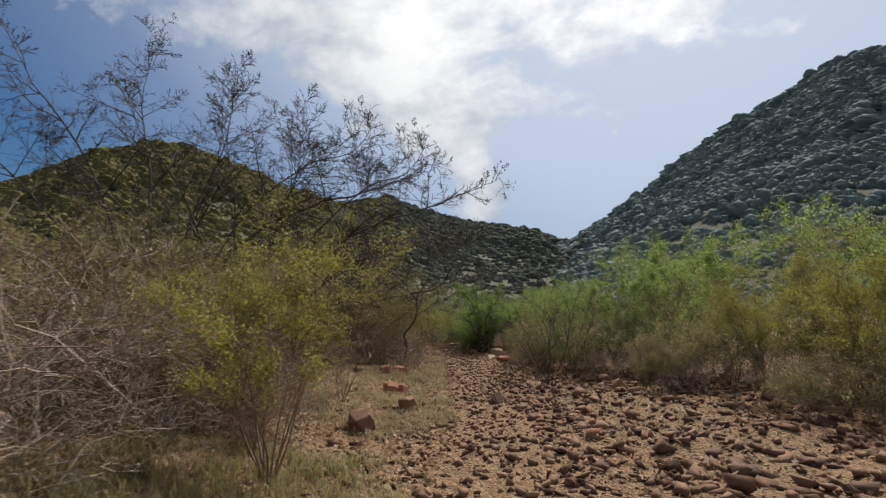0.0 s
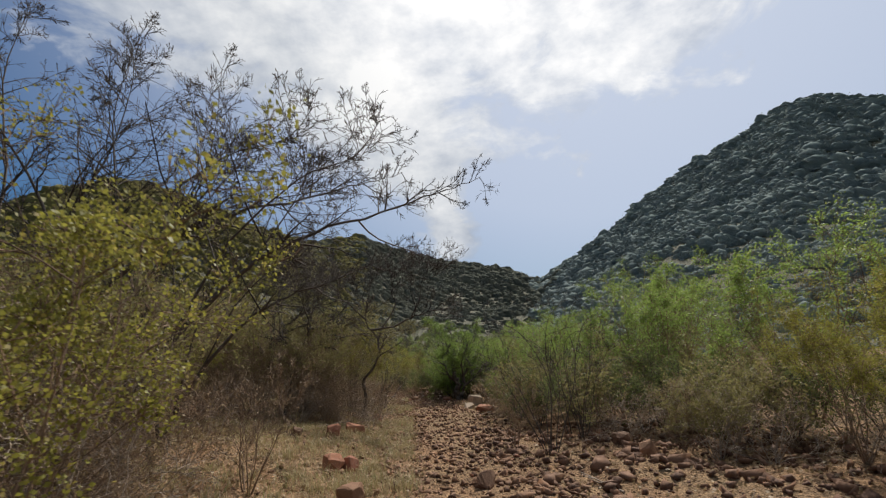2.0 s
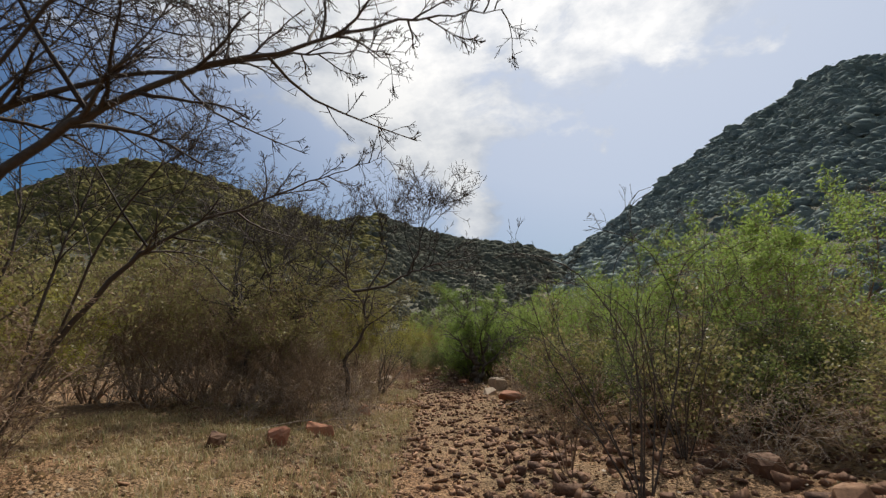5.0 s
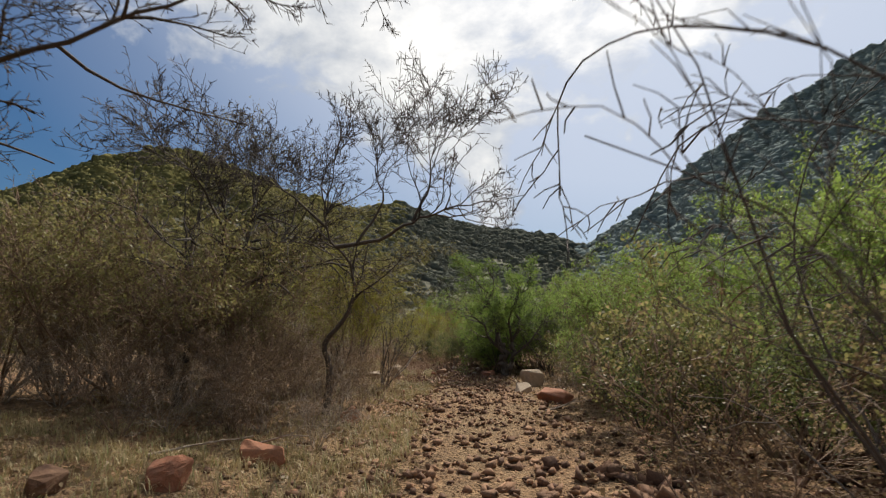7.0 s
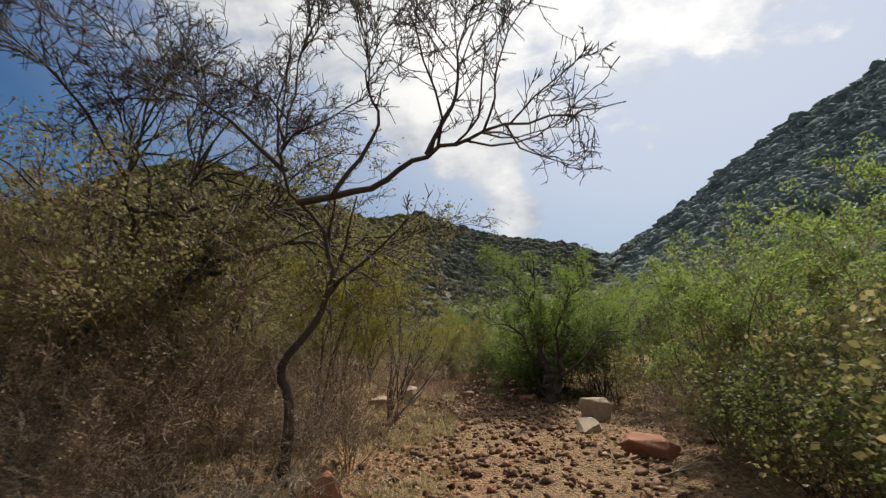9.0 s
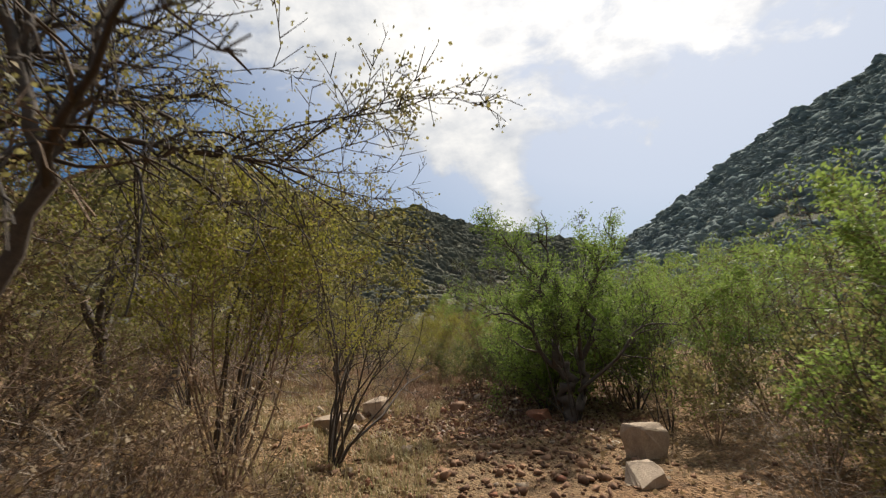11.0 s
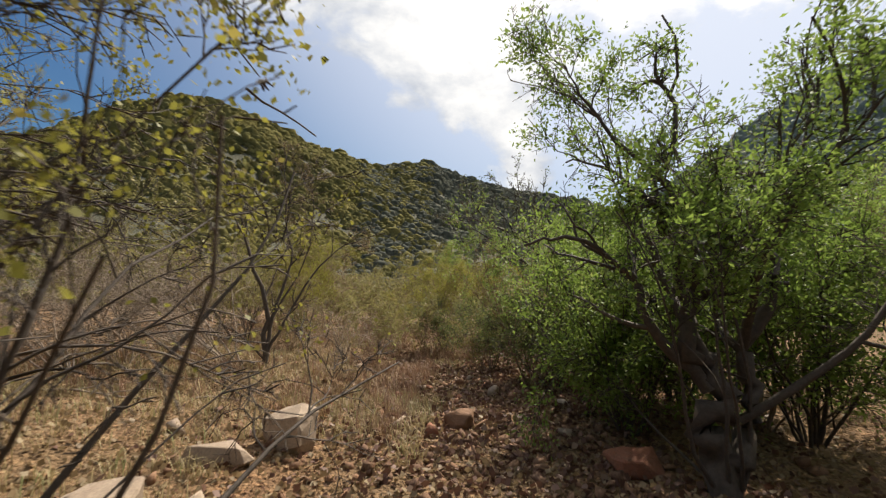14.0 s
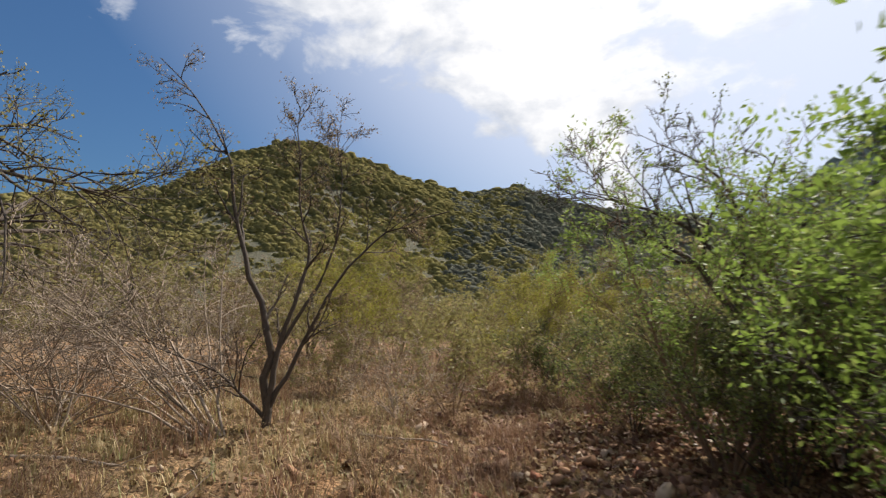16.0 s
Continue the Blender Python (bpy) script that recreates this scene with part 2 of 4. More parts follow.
def ground_height(x, y):
    x, y = np.asarray(x, float), np.asarray(y, float)
    z = -0.2 * step01(0, 9, y)
    left = np.maximum(0, path_x(y) - 1.6 - x)
    z = z + 0.34 * (1 - np.exp(-left / 1.6)) + 0.03 * np.minimum(left, 40)
    right = np.maximum(0, x - path_x(y) - 4.5)
    z = z + 0.05 * np.minimum(right, 50)
    side = step01(0.8, 2.2, np.abs(x - path_x(y)))
    near = 1 - step01(30, 60, np.hypot(x, y - 16))
    z = z + near * (0.16 * side + 0.04) * fbm(x * 0.9, y * 0.9, 3, 5) + near * 0.05 * fbm(x * 3.1, y * 3.1, 2, 11)
    dx, dy = x, y - 12
    r, az = np.hypot(dx, dy), np.degrees(np.arctan2(dx, dy))
    el, ridge = np.interp(az, RIDGE_AZ, RIDGE_EL), np.interp(az, RIDGE_AZ, RIDGE_R)
    foot = 48
    s = np.clip((r - foot) / (ridge - foot), 0, None)
    top = np.tan(np.radians(el)) * ridge
    rise = np.where(s < 1, top * s ** 1.25, top * (1 + 0.15 * np.minimum(s - 1, 1) - 0.9 * step01(1.1, 4, s)))
    gully = np.clip(s, 0, 1) * np.clip(1.15 - s, 0, 1)
    rise = rise + gully * 30 * fbm(x / 60, y / 60, 4, 21)
    return z + rise


def ticks(lo, hi, cell):
    inner = list(np.arange(lo, hi + cell / 2, cell))
    steps, v, d = [], cell, 0.0
    while d < 3600:
        d += v
        steps.append(d)
        v = min(v * 1.07, 7.0) if d < 430 else v * 1.3
    return np.array([lo - s for s in reversed(steps)] + inner + [hi + s for s in steps])


def fill_mesh(name, verts, faces, mat, smooth=False):
    """verts n x 3; faces n x k."""
    me = bpy.data.meshes.new(name)
    verts, faces = np.asarray(verts, np.float32), np.asarray(faces, np.int32)
    k = faces.shape[1]
    me.vertices.add(len(verts))
    me.vertices.foreach_set("co", verts.ravel())
    me.loops.add(faces.size)
    me.loops.foreach_set("vertex_index", faces.ravel())
    me.polygons.add(len(faces))
    me.polygons.foreach_set("loop_start", np.arange(0, faces.size, k, dtype=np.int32))
    if smooth:
        me.polygons.foreach_set("use_smooth", np.ones(len(faces), bool))
    me.update(calc_edges=True)
    me.validate()
    me.materials.append(mat)
    return me


def build_ground():
    xs, ys = ticks(-8, 8, 0.22), ticks(-2, 34, 0.22)
    gx, gy = np.meshgrid(xs, ys)
    v = np.stack([gx.ravel(), gy.ravel(), ground_height(gx, gy).ravel()], 1)
    nx, ny = len(xs), len(ys)
    i = (np.arange(ny - 1)[:, None] * nx + np.arange(nx - 1)[None]).ravel()
    f = np.stack([i, i + 1, i + nx + 1, i + nx], 1)
    ob = new("ground", fill_mesh("ground", v, f, SOIL, True))
    tagged(ob, "reddish brown stony soil rising into scrub-covered hills", "ground", kind="structure")


build_ground()

# ---- plants ----


class Wood:
    """Gathers tapering branches as tubes."""

    def __init__(self):
        self.v, self.f, self.n = [], [], 0

    def tube(self, pts, r0, r1, sides):
        n = len(pts)
        p = np.array(pts)
        d = np.gradient(p, axis=0)
        d /= np.linalg.norm(d, axis=1)[:, None] + 1e-9
        ref = np.array([0.31, 0.17, 0.93]) if abs(d[0][2]) < 0.9 else np.array([1.0, 0.1, 0.0])
        a = np.cross(d, ref)
        a /= np.linalg.norm(a, axis=1)[:, None] + 1e-9
        b = np.cross(d, a)
        ang = np.arange(sides) * 2 * math.pi / sides
        rad = (r1 + (r0 - r1) * (1 - np.linspace(0, 1, n)) ** 1.4)[:, None, None]
        ring = p[:, None] + rad * (a[:, None] * np.cos(ang)[None, :, None] + b[:, None] * np.sin(ang)[None, :, None])
        self.v.append(ring.reshape(-1, 3))
        k = np.arange(sides)
        base = self.n + (np.arange(n - 1) * sides)[:, None]
        q = np.stack([base + k, base + (k + 1) % sides, base + sides + (k + 1) % sides, base + sides + k], 2)
        self.f.append(q.reshape(-1, 4))
        self.n += n * sides

    def mesh(self, name, mat):
        return fill_mesh(name, np.concatenate(self.v), np.concatenate(self.f), mat, True)


def wander(rng, p, d, length, steps, jitter, lift, droop=0.0):
    pts = [p]
    for i in range(steps):
        d = d + rng.normal(0, jitter, 3) + np.array([0, 0, lift - droop * i / steps])
        d = d / np.linalg.norm(d)
        p = p + d * (length / steps)
        pts.append(p)
    return pts


def fork_way(rng, d, spread):
    side = np.cross(d, rng.normal(0, 1, 3))
    side /= np.linalg.norm(side) + 1e-9
    w = d * math.cos(spread) + side * math.sin(spread)
    return w / np.linalg.norm(w)


def leaf_mesh(name, rng, spots, ways, per, size, scatter, mat, slim=0.45):
    """Small pointed leaves round the twigs."""
    n = len(spots) * per
    c = np.repeat(np.array(spots), per, 0) + rng.normal(0, scatter, (n, 3))
    w = np.repeat(np.array(ways), per, 0) + rng.normal(0, 0.7, (n, 3))
    w /= np.linalg.norm(w, axis=1)[:, None] + 1e-9
    s = np.cross(w, rng.normal(0, 1, (n, 3)))
    s /= np.linalg.norm(s, axis=1)[:, None] + 1e-9
    k = size * rng.uniform(0.55, 1.35, n)[:, None]
    up = np.cross(w, s)
    v = np.stack([c, c + w * k * 0.5 + s * k * slim + up * k * 0.1, c + w * k, c + w * k * 0.5 - s * k * slim + up * k * 0.1], 1)
    return fill_mesh(name, v.reshape(-1, 3), np.arange(n * 4).reshape(n, 4), mat)


def part(name, data, parent, label=""):
    ob = new(name, data)
    ob.parent = parent
    return tagged(ob, label) if label else ob


def curve_through(points, per=4):
    """A smooth line through a few points."""
    p = [np.array(q, float) for q in points]
    p = [2 * p[0] - p[1]] + p + [2 * p[-1] - p[-2]]
    out = []
    for k in range(1, len(p) - 2):
        for s in range(per):
            u = s / per
            out.append(0.5 * (2 * p[k] + (p[k + 1] - p[k - 1]) * u + (2 * p[k - 1] - 5 * p[k] + 4 * p[k + 1] - p[k + 2]) * u * u
                              + (3 * p[k] - p[k - 1] - 3 * p[k + 1] + p[k + 2]) * u ** 3))
    return out + [p[-2]]


def plant(name, seed, stems, height, spread, mats, label, category, *, radius=0.02, levels=(9, 7, 5), lengths=(0.5, 0.45, 0.4),
          lean=(0, 0), jitter=0.12, lift=0.03, droop=0.0, leaf=0.0, per=3, scatter=0.03, start=0.25, crown_from=0.3, twig_r=0.0035,
          angles=(0.7, 0.75, 0.8), slim=0.4, limbs=(), reach=None, lite=False, clear=None, gaps=0.0, fall=0.5):
    """A shrub or tree: stems from one foot (or the limbs given: points, two radii), orders of branches, leaves on the outer twigs."""
    rng, bare = np.random.default_rng(seed), np.random.default_rng(seed + 5000)
    top = new(name)
    twig_w = Wood()
    spots, ways, lines = [], [], []
    bark, leaf_mat = mats
    for points, r0, r1 in limbs:
        pts = curve_through(points)
        pts = [pts[0]] + [q + rng.normal(0, r0 * 0.35, 3) for q in pts[1:]]
        lines.append((pts, reach or height, r0, r1))
    for i in range(stems):
        a = 2 * math.pi * (i + rng.uniform(0, 0.8)) / stems
        tilt = spread * rng.uniform(0.35, 1.0)
        d = np.array([math.cos(a) * tilt + lean[0], math.sin(a) * tilt + lean[1], 1.0])
        d /= np.linalg.norm(d)
        foot = np.array([math.cos(a), math.sin(a), 0]) * radius * (0 if stems == 1 else 2.0) + np.array([0, 0, -0.08])
        long = height * rng.uniform(0.75, 1.08)
        pts = wander(rng, foot, d, long, 9, jitter * 0.7, lift, droop * 0.5)
        while clear and len(pts) > 4 and clear(pts[-1]):
            pts.pop()
        r = radius * rng.uniform(0.7, 1.1)
        lines.append((pts, long, r, r * 0.25))
    for pts, long, r, r_end in lines:
        stem_w = Wood()
        stem_w.tube(pts, r, r_end, 7 if r > 0.04 else 5)
        grow = [(pts, long, r, 0, True)]
        while grow:
            line, ln, rr, lev, leafy = grow.pop()
            count = max(2, int(round(levels[lev] * rng.uniform(0.7, 1.3))))
            for _ in range(count):
                u0 = start if lev == 0 else 0.12
                u = u0 + (1 - u0) * rng.uniform(0, 1) ** 0.8
                x = u * (len(line) - 1)
                j = min(int(x), len(line) - 2)
                p = line[j] + (line[j + 1] - line[j]) * (x - j)
                along = line[j + 1] - line[j]
                along = along / (np.linalg.norm(along) + 1e-9)
                w = fork_way(rng, along, angles[lev] * rng.uniform(0.6, 1.35))
                cl = ln * lengths[lev] * rng.uniform(0.5, 1.25) * (1.15 - fall * u)
                cr = twig_r if lev == len(levels) - 1 else max(twig_r, rr * 0.55 * (1 - 0.75 * u))
                steps = (6, 4, 2)[min(lev, 2)]
                sub = wander(rng, p, w, cl, steps, jitter * (1.1 + 0.35 * lev), lift * 0.6, droop)
                if sub[-1][2] < 0.05 or (clear and clear(sub[-1])):
                    continue
                last = lev == len(levels) - 1
                if lev == max(0, len(levels) - 2):
                    leafy = bare.random() >= gaps
                if not (lite and last):
                    twig_w.tube(sub[::2] if lite or last else sub, cr, max(twig_r * 0.6, cr * 0.35), 4 if cr > 0.01 else 3)
                if not last:
                    grow.append((sub, cl, cr, lev + 1, leafy))
                if leaf and leafy and lev >= len(levels) - 2 and sub[-1][2] > height * crown_from * rng.uniform(0.6, 1.4):
                    for q in sub[1:]:
                        spots.append(q)
                        ways.append(w)
        part("stem" if len(lines) > 4 else "limb", stem_w.mesh("stem", bark), top)
    if twig_w.n:
        tagged(part("twig_mass", twig_w.mesh("twig_mass", bark), top), kind="stuff")
    if leaf and spots:
        tagged(part("foliage", leaf_mesh("foliage", rng, spots, ways, per, leaf, scatter, leaf_mat, slim), top), kind="stuff")
    return tagged(top, label, category)


def put(proto, spots, group):
    """Sets a plant out: the first spot takes the plant itself, the rest copies. Spots: x, y, (turn,) size."""
    tagged(proto, group=group)
    for i, (x, y, *turn, size) in enumerate(spots):
        m = pose(x, y, float(ground_height(x, y)), 0, 0, turn[0] if turn else (i * 137.5) % 360) @ Matrix.Scale(size, 4)
        if i:
            copy_thing(proto, m)
        else:
            first = m
    proto.matrix_basis = first


YELLOW, GREEN, OLIVE, DRYL = (BROWN_BARK, YELLOW_LEAF), (BROWN_BARK, GREEN_LEAF), (BROWN_BARK, OLIVE_LEAF), (GREY_TWIG, DRY_LEAF)
DARKWOOD = (DARK_BARK, OLIVE_LEAF)

# yellow-green leafy shrubs beside the path
yellow_shrub = plant("yellow_shrub", 11, 9, 2.3, 0.6, YELLOW, "yellow-green leafy shrub with thin brown stems in stony soil", "shrub",
                     radius=0.013, levels=(6, 6, 4), leaf=0.022, per=8, gaps=0.2, scatter=0.045, crown_from=0.36, start=0.22)
put(yellow_shrub, [(-1.75, 4.9, 0, 1.0), (-1.8, 20.3, 200, 1.15), (-3.6, 30.5, 20, 0.95), (-0.9, 32.5, 260, 0.9), (-1.2, 37, 60, 1.1), (6.4, 7.4, 300, 0.95), (7.4, 9.0, 30, 1.1),
                   (5.9, 9.3, 70, 0.85), (-4.4, 8.2, 10, 1.0), (-6.5, 10.0, 50, 1.1), (-6.0, 14.2, 90, 1.05), (0.6, 35, 33, 1.0)], "yellow-green shrubs")
# tall yellow-leaved shrubs with many bare stems
stem_shrub = plant("many_stemmed_shrub", 23, 12, 2.8, 0.33, (DARK_BARK, YELLOW_LEAF), "tall shrub with many bare brown stems and sparse yellow leaves", "shrub",
                   radius=0.021, levels=(5, 6, 4), lengths=(0.42, 0.45, 0.4), jitter=0.19, clear=lambda q: q[0] > 1.1 or (q[0] > 0.95 and q[2] < 1.5), lean=(0.22, 0), leaf=0.024, per=3, gaps=0.55, scatter=0.05, start=0.42, crown_from=0.5, droop=0.24, lift=0.0)
put(stem_shrub, [(-1.25, 21.5, 0, 1.0), (-4.2, 23.6, 190, 0.8), (-4.6, 21.2, 250, 0.95), (-6.0, 33, 250, 0.95)], "many-stemmed shrubs")
lean_shrub = plant("leaning_shrub", 27, 8, 3.2, 0.26, (DARK_BARK, YELLOW_LEAF), "tall shrub of dark stems leaning together, with sparse leaves", "shrub",
                   radius=0.024, levels=(6, 7, 5), lengths=(0.42, 0.45, 0.4), leaf=0.025, per=3, gaps=0.5, scatter=0.05, jitter=0.18, clear=lambda q: q[0] > 1.9 and q[2] < 1.9, start=0.45, crown_from=0.5, droop=0.14, lift=0.0, lean=(0.3, 0.1))
put(lean_shrub, [(-2.45, 21.3, 0, 1.12)], "many-stemmed shrubs")
# bright green feathery bushes
green_bush = plant("green_bush", 31, 9, 2.6, 0.75, GREEN, "bright green feathery bush with dark stems", "bush",
                   radius=0.022, levels=(7, 6, 4), leaf=0.046, per=4, gaps=0.35, scatter=0.04, crown_from=0.42, start=0.25, slim=0.22, jitter=0.16)
put(green_bush, [(3.4, 18.8, 0.82), (4.4, 20.0, 1.0), (4.6, 17.4, 0.95), (5.4, 15.6, 1.0), (1.9, 27, 0.8), (2.5, 28.6, 0.95), (6.2, 15.2, 1.15), (0.9, 28, 0.9), (8.2, 12.8, 1.25), (8.8, 9.6, 1.25), (4.5, 24.8, 0.85),
    (4.4, 23.3, 0.85), (4.6, 21.4, 0.8), (4.4, 27.4, 1), (6.4, 26, 1.1), (9, 20.5, 1.5), (8.6, 17.2, 1.45),
    (11, 23.5, 1.6), (7, 22.5, 1.2), (5.2, 29.5, 1.2), (11.5, 13.5, 1.4), (7.2, 31, 1.2), (7.6, 7.2, 1.1), (2.6, 36, 1.2), (-0.4, 41, 1.3), (10.6, 7, 1.3),
    (2.9, 25.6, 0.75)], "green bushes")
# olive and brown scrub on both sides
olive_bush = plant("olive_scrub_bush", 41, 7, 2.3, 0.75, OLIVE, "olive-brown scrub bush, half bare, on dry ground", "bush",
                   radius=0.016, levels=(6, 5, 3), leaf=0.056, per=1, scatter=0.05, crown_from=0.22, start=0.15, lite=True, slim=0.35)
olive_low = plant("low_scrub_bush", 43, 7, 1.5, 0.95, OLIVE, "low olive scrub bush with fine grey twigs", "bush",
                  radius=0.012, levels=(6, 5, 3), leaf=0.05, per=1, scatter=0.05, crown_from=0.15, start=0.1, lite=True, slim=0.35)
spots = [(6.0, 12.2, 0, 0.8), (3.5, 14.8, 100, 0.8), (5.3, 13.8, 100, 0.85), (7.2, 11.0, 20, 0.9), (5.4, 21.0, 70, 0.85), (5.0, 18.0, 30, 0.85), (7.0, 18.2, 30, 0.9), (1.5, 31.6, 0, 0.85), (-5.4, 31.6, 40, 0.9), (-7.5, 29.5, 80, 1.1), (-3.0, 36, 120, 1.0), (-6.4, 36, 160, 1.1), (-9.5, 33, 10, 1.1), (-9.0, 23.5, 10, 1.0), (2.8, 32.5, 120, 0.95), (3.6, 30.2, 250, 0.9)]
low = [(-3.2, 31.6, 0.9), (-4.8, 32.4, 1), (-1.9, 31.8, 0.8), (-3.4, 29.3, 0.6), (-6.8, 26.2, 0.9), (-7.6, 24.4, 0.9), (-5.2, 30.4, 0.8), (-2.6, 34.8, 1), (0, 33.8, 1),
    (-7.4, 32, 1), (-7.9, 21, 1), (3.6, 13, 0.9), (2.9, 15.4, 1), (3.3, 17, 1), (3.3, 18.4, 1), (3.9, 19.6, 1.05), (3.7, 21.2, 0.95), (3.2, 22.4, 0.8),
    (4.8, 20, 1.1), (0.1, 29.2, 0.75), (1.9, 28.6, 0.9), (-1.8, 29.5, 0.8), (-1, 30.8, 0.9), (1, 30, 0.9), (5, 12.4, 0.8), (5.9, 10.6, 0.9), (6.8, 8.6, 0.8),
    (5.6, 6.4, 0.7), (-2.6, 33.5, 1.1)]
rng = np.random.default_rng(77)


def fill_in(spots, count, inside, gap, lo, hi):
    tries = 0
    while len(spots) < count and tries < 20000:
        tries += 1
        x, y = rng.uniform(-20, 20), rng.uniform(-8, 52)
        if inside(x, y) and all((x - s[0]) ** 2 + (y - s[1]) ** 2 > gap for s in spots):
            spots.append((x, y, rng.uniform(lo, hi)))


spots += [(-6.0, 10.4, 20, 1.35), (-7.6, 9.0, 80, 1.45), (-5.6, 13.6, 140, 1.2), (-8.2, 12.0, 200, 1.5), (-7.0, 7.0, 30, 1.2), (-9, 6.4, 30, 1.5), (-7.6, 16.4, 30, 1.3), (-9.6, 10.0, 140, 1.6)]
fill_in(spots, 98, lambda x, y: x < -6.0 - 0.1 * y or x > 7.5 or y > 36, 3.0, 0.8, 1.2)
fill_in(low, 106, lambda x, y: x < -6.0 or x > 6.5 or (y > 30 and abs(x) > 2) or y > 37, 2.2, 0.8, 1.3)
put(olive_bush, spots, "olive scrub bushes")
put(olive_low, low, "low scrub bushes")
# dense dark undergrowth, added to fill in the deep shade below taller bushes
shade_bush = plant("shade_undergrowth_bush", 47, 9, 1.5, 0.9, (DARK_BARK, SHADE_LEAF), "dense undergrowth with black twigs, dark green to stand for shade", "bush",
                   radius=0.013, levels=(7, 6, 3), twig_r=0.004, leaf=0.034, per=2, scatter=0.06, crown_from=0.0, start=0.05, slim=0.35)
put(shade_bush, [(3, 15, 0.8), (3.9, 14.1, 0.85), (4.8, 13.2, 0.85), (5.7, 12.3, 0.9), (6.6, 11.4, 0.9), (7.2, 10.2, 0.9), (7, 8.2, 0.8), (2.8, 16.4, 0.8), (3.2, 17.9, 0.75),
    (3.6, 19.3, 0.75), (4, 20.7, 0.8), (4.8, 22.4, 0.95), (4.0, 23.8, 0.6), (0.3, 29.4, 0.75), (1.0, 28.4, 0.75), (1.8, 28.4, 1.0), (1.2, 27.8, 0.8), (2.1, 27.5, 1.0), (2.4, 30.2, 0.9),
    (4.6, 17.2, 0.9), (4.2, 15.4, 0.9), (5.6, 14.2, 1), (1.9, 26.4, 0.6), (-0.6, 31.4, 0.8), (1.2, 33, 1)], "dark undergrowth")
# dry tangled brush
dry_brush = plant("dry_thorn_brush", 53, 9, 1.7, 1.1, DRYL, "tangled heap of dry grey-brown thorn brush", "bush",
                  radius=0.013, levels=(6, 5, 2), lengths=(0.7, 0.6, 0.5), twig_r=0.0042, leaf=0.022, per=1, gaps=0.5, scatter=0.05, crown_from=0.0, start=0.05, jitter=0.26, lift=0.0, droop=0.16)
put(dry_brush, [(-1.15, 15.9, 0.42), (-1.3, 17.4, 0.55), (-1.95, 16.3, 0.5), (-2.9, 15.9, 0.5), (-1.8, 18.6, 0.6), (-3.6, 7.4, 1), (-2.6, 6.6, 0.7), (-3.4, 3.9, 0.9), (-4.6, 4.9, 1.1),
    (-3.1, 5.5, 0.95), (-2.9, 2.4, 0.75), (-3.7, 3.1, 1.1), (-5.8, 6, 1.3), (-4.2, 6.6, 1.2), (-3.6, 8.4, 1), (-4.5, 26.6, 0.9), (-5.8, 27.6, 1), (-5.6, 17.5, 0.8), (-4.4, 17.4, 0.7), (-3.4, 17.3, 0.6), (-6.6, 17.6, 0.9),
    (-6.2, 24.6, 0.9), (-5.6, 29.6, 1), (-2.2, 28.6, 0.6), (5.1, 9.9, 0.55), (5.7, 8, 0.55), (3.9, 12.2, 0.6), (3, 20.2, 0.55), (-2.9, 17.9, 0.8)], "dry thorn brush")
# tall dense thicket on the bank
thicket = plant("thicket_bush", 59, 8, 2.9, 0.62, OLIVE, "tall tangled thicket bush with brown twigs and olive leaves", "bush",
                radius=0.024, levels=(8, 6, 4), lengths=(0.5, 0.48, 0.42), twig_r=0.0042, leaf=0.036, per=3, gaps=0.5, scatter=0.06, crown_from=0.4, start=0.28, jitter=0.22, droop=0.06, lift=0.02, slim=0.35)
put(thicket, [(-4.7, 8.3, 0.95), (-5.4, 10.0, 1.1), (-5.9, 11.9, 1.1), (-6.4, 13.6, 1.1), (-3.7, 7.6, 0.9), (-3.3, 6.4, 0.7), (-2.8, 17.6, 0.9), (-3.9, 18.2, 1.1), (-5.0, 18.1, 1.2), (-6.4, 18.4, 1.3),
              (-3.1, 17.6, 1.15), (-2.3, 18.2, 0.65), (-7.8, 18.8, 1.4), (-6.9, 10.6, 1.2), (-7.7, 12.7, 1.2), (-5.0, 19.7, 1.0), (-3.5, 19.7, 0.75),
              (-6.2, 20.2, 1.1), (-4.1, 6.0, 0.75), (-5.4, 6.5, 1.0), (-7.0, 8.4, 1.2), (-6.6, 4.6, 1.0), (-5.4, 3.4, 0.85), (-8.4, 18.0, 1.2)], "thicket bushes")
brown_brush = plant("brown_brush", 57, 8, 2.0, 0.7, (BROWN_BARK, DRY_LEAF), "dense brown half-leafless brush beside the path", "bush",
                    radius=0.014, levels=(6, 5, 3), lengths=(0.55, 0.5, 0.45), twig_r=0.0042, leaf=0.03, per=1, gaps=0.45, scatter=0.05, crown_from=0.0, start=0.08, jitter=0.23, droop=0.08)
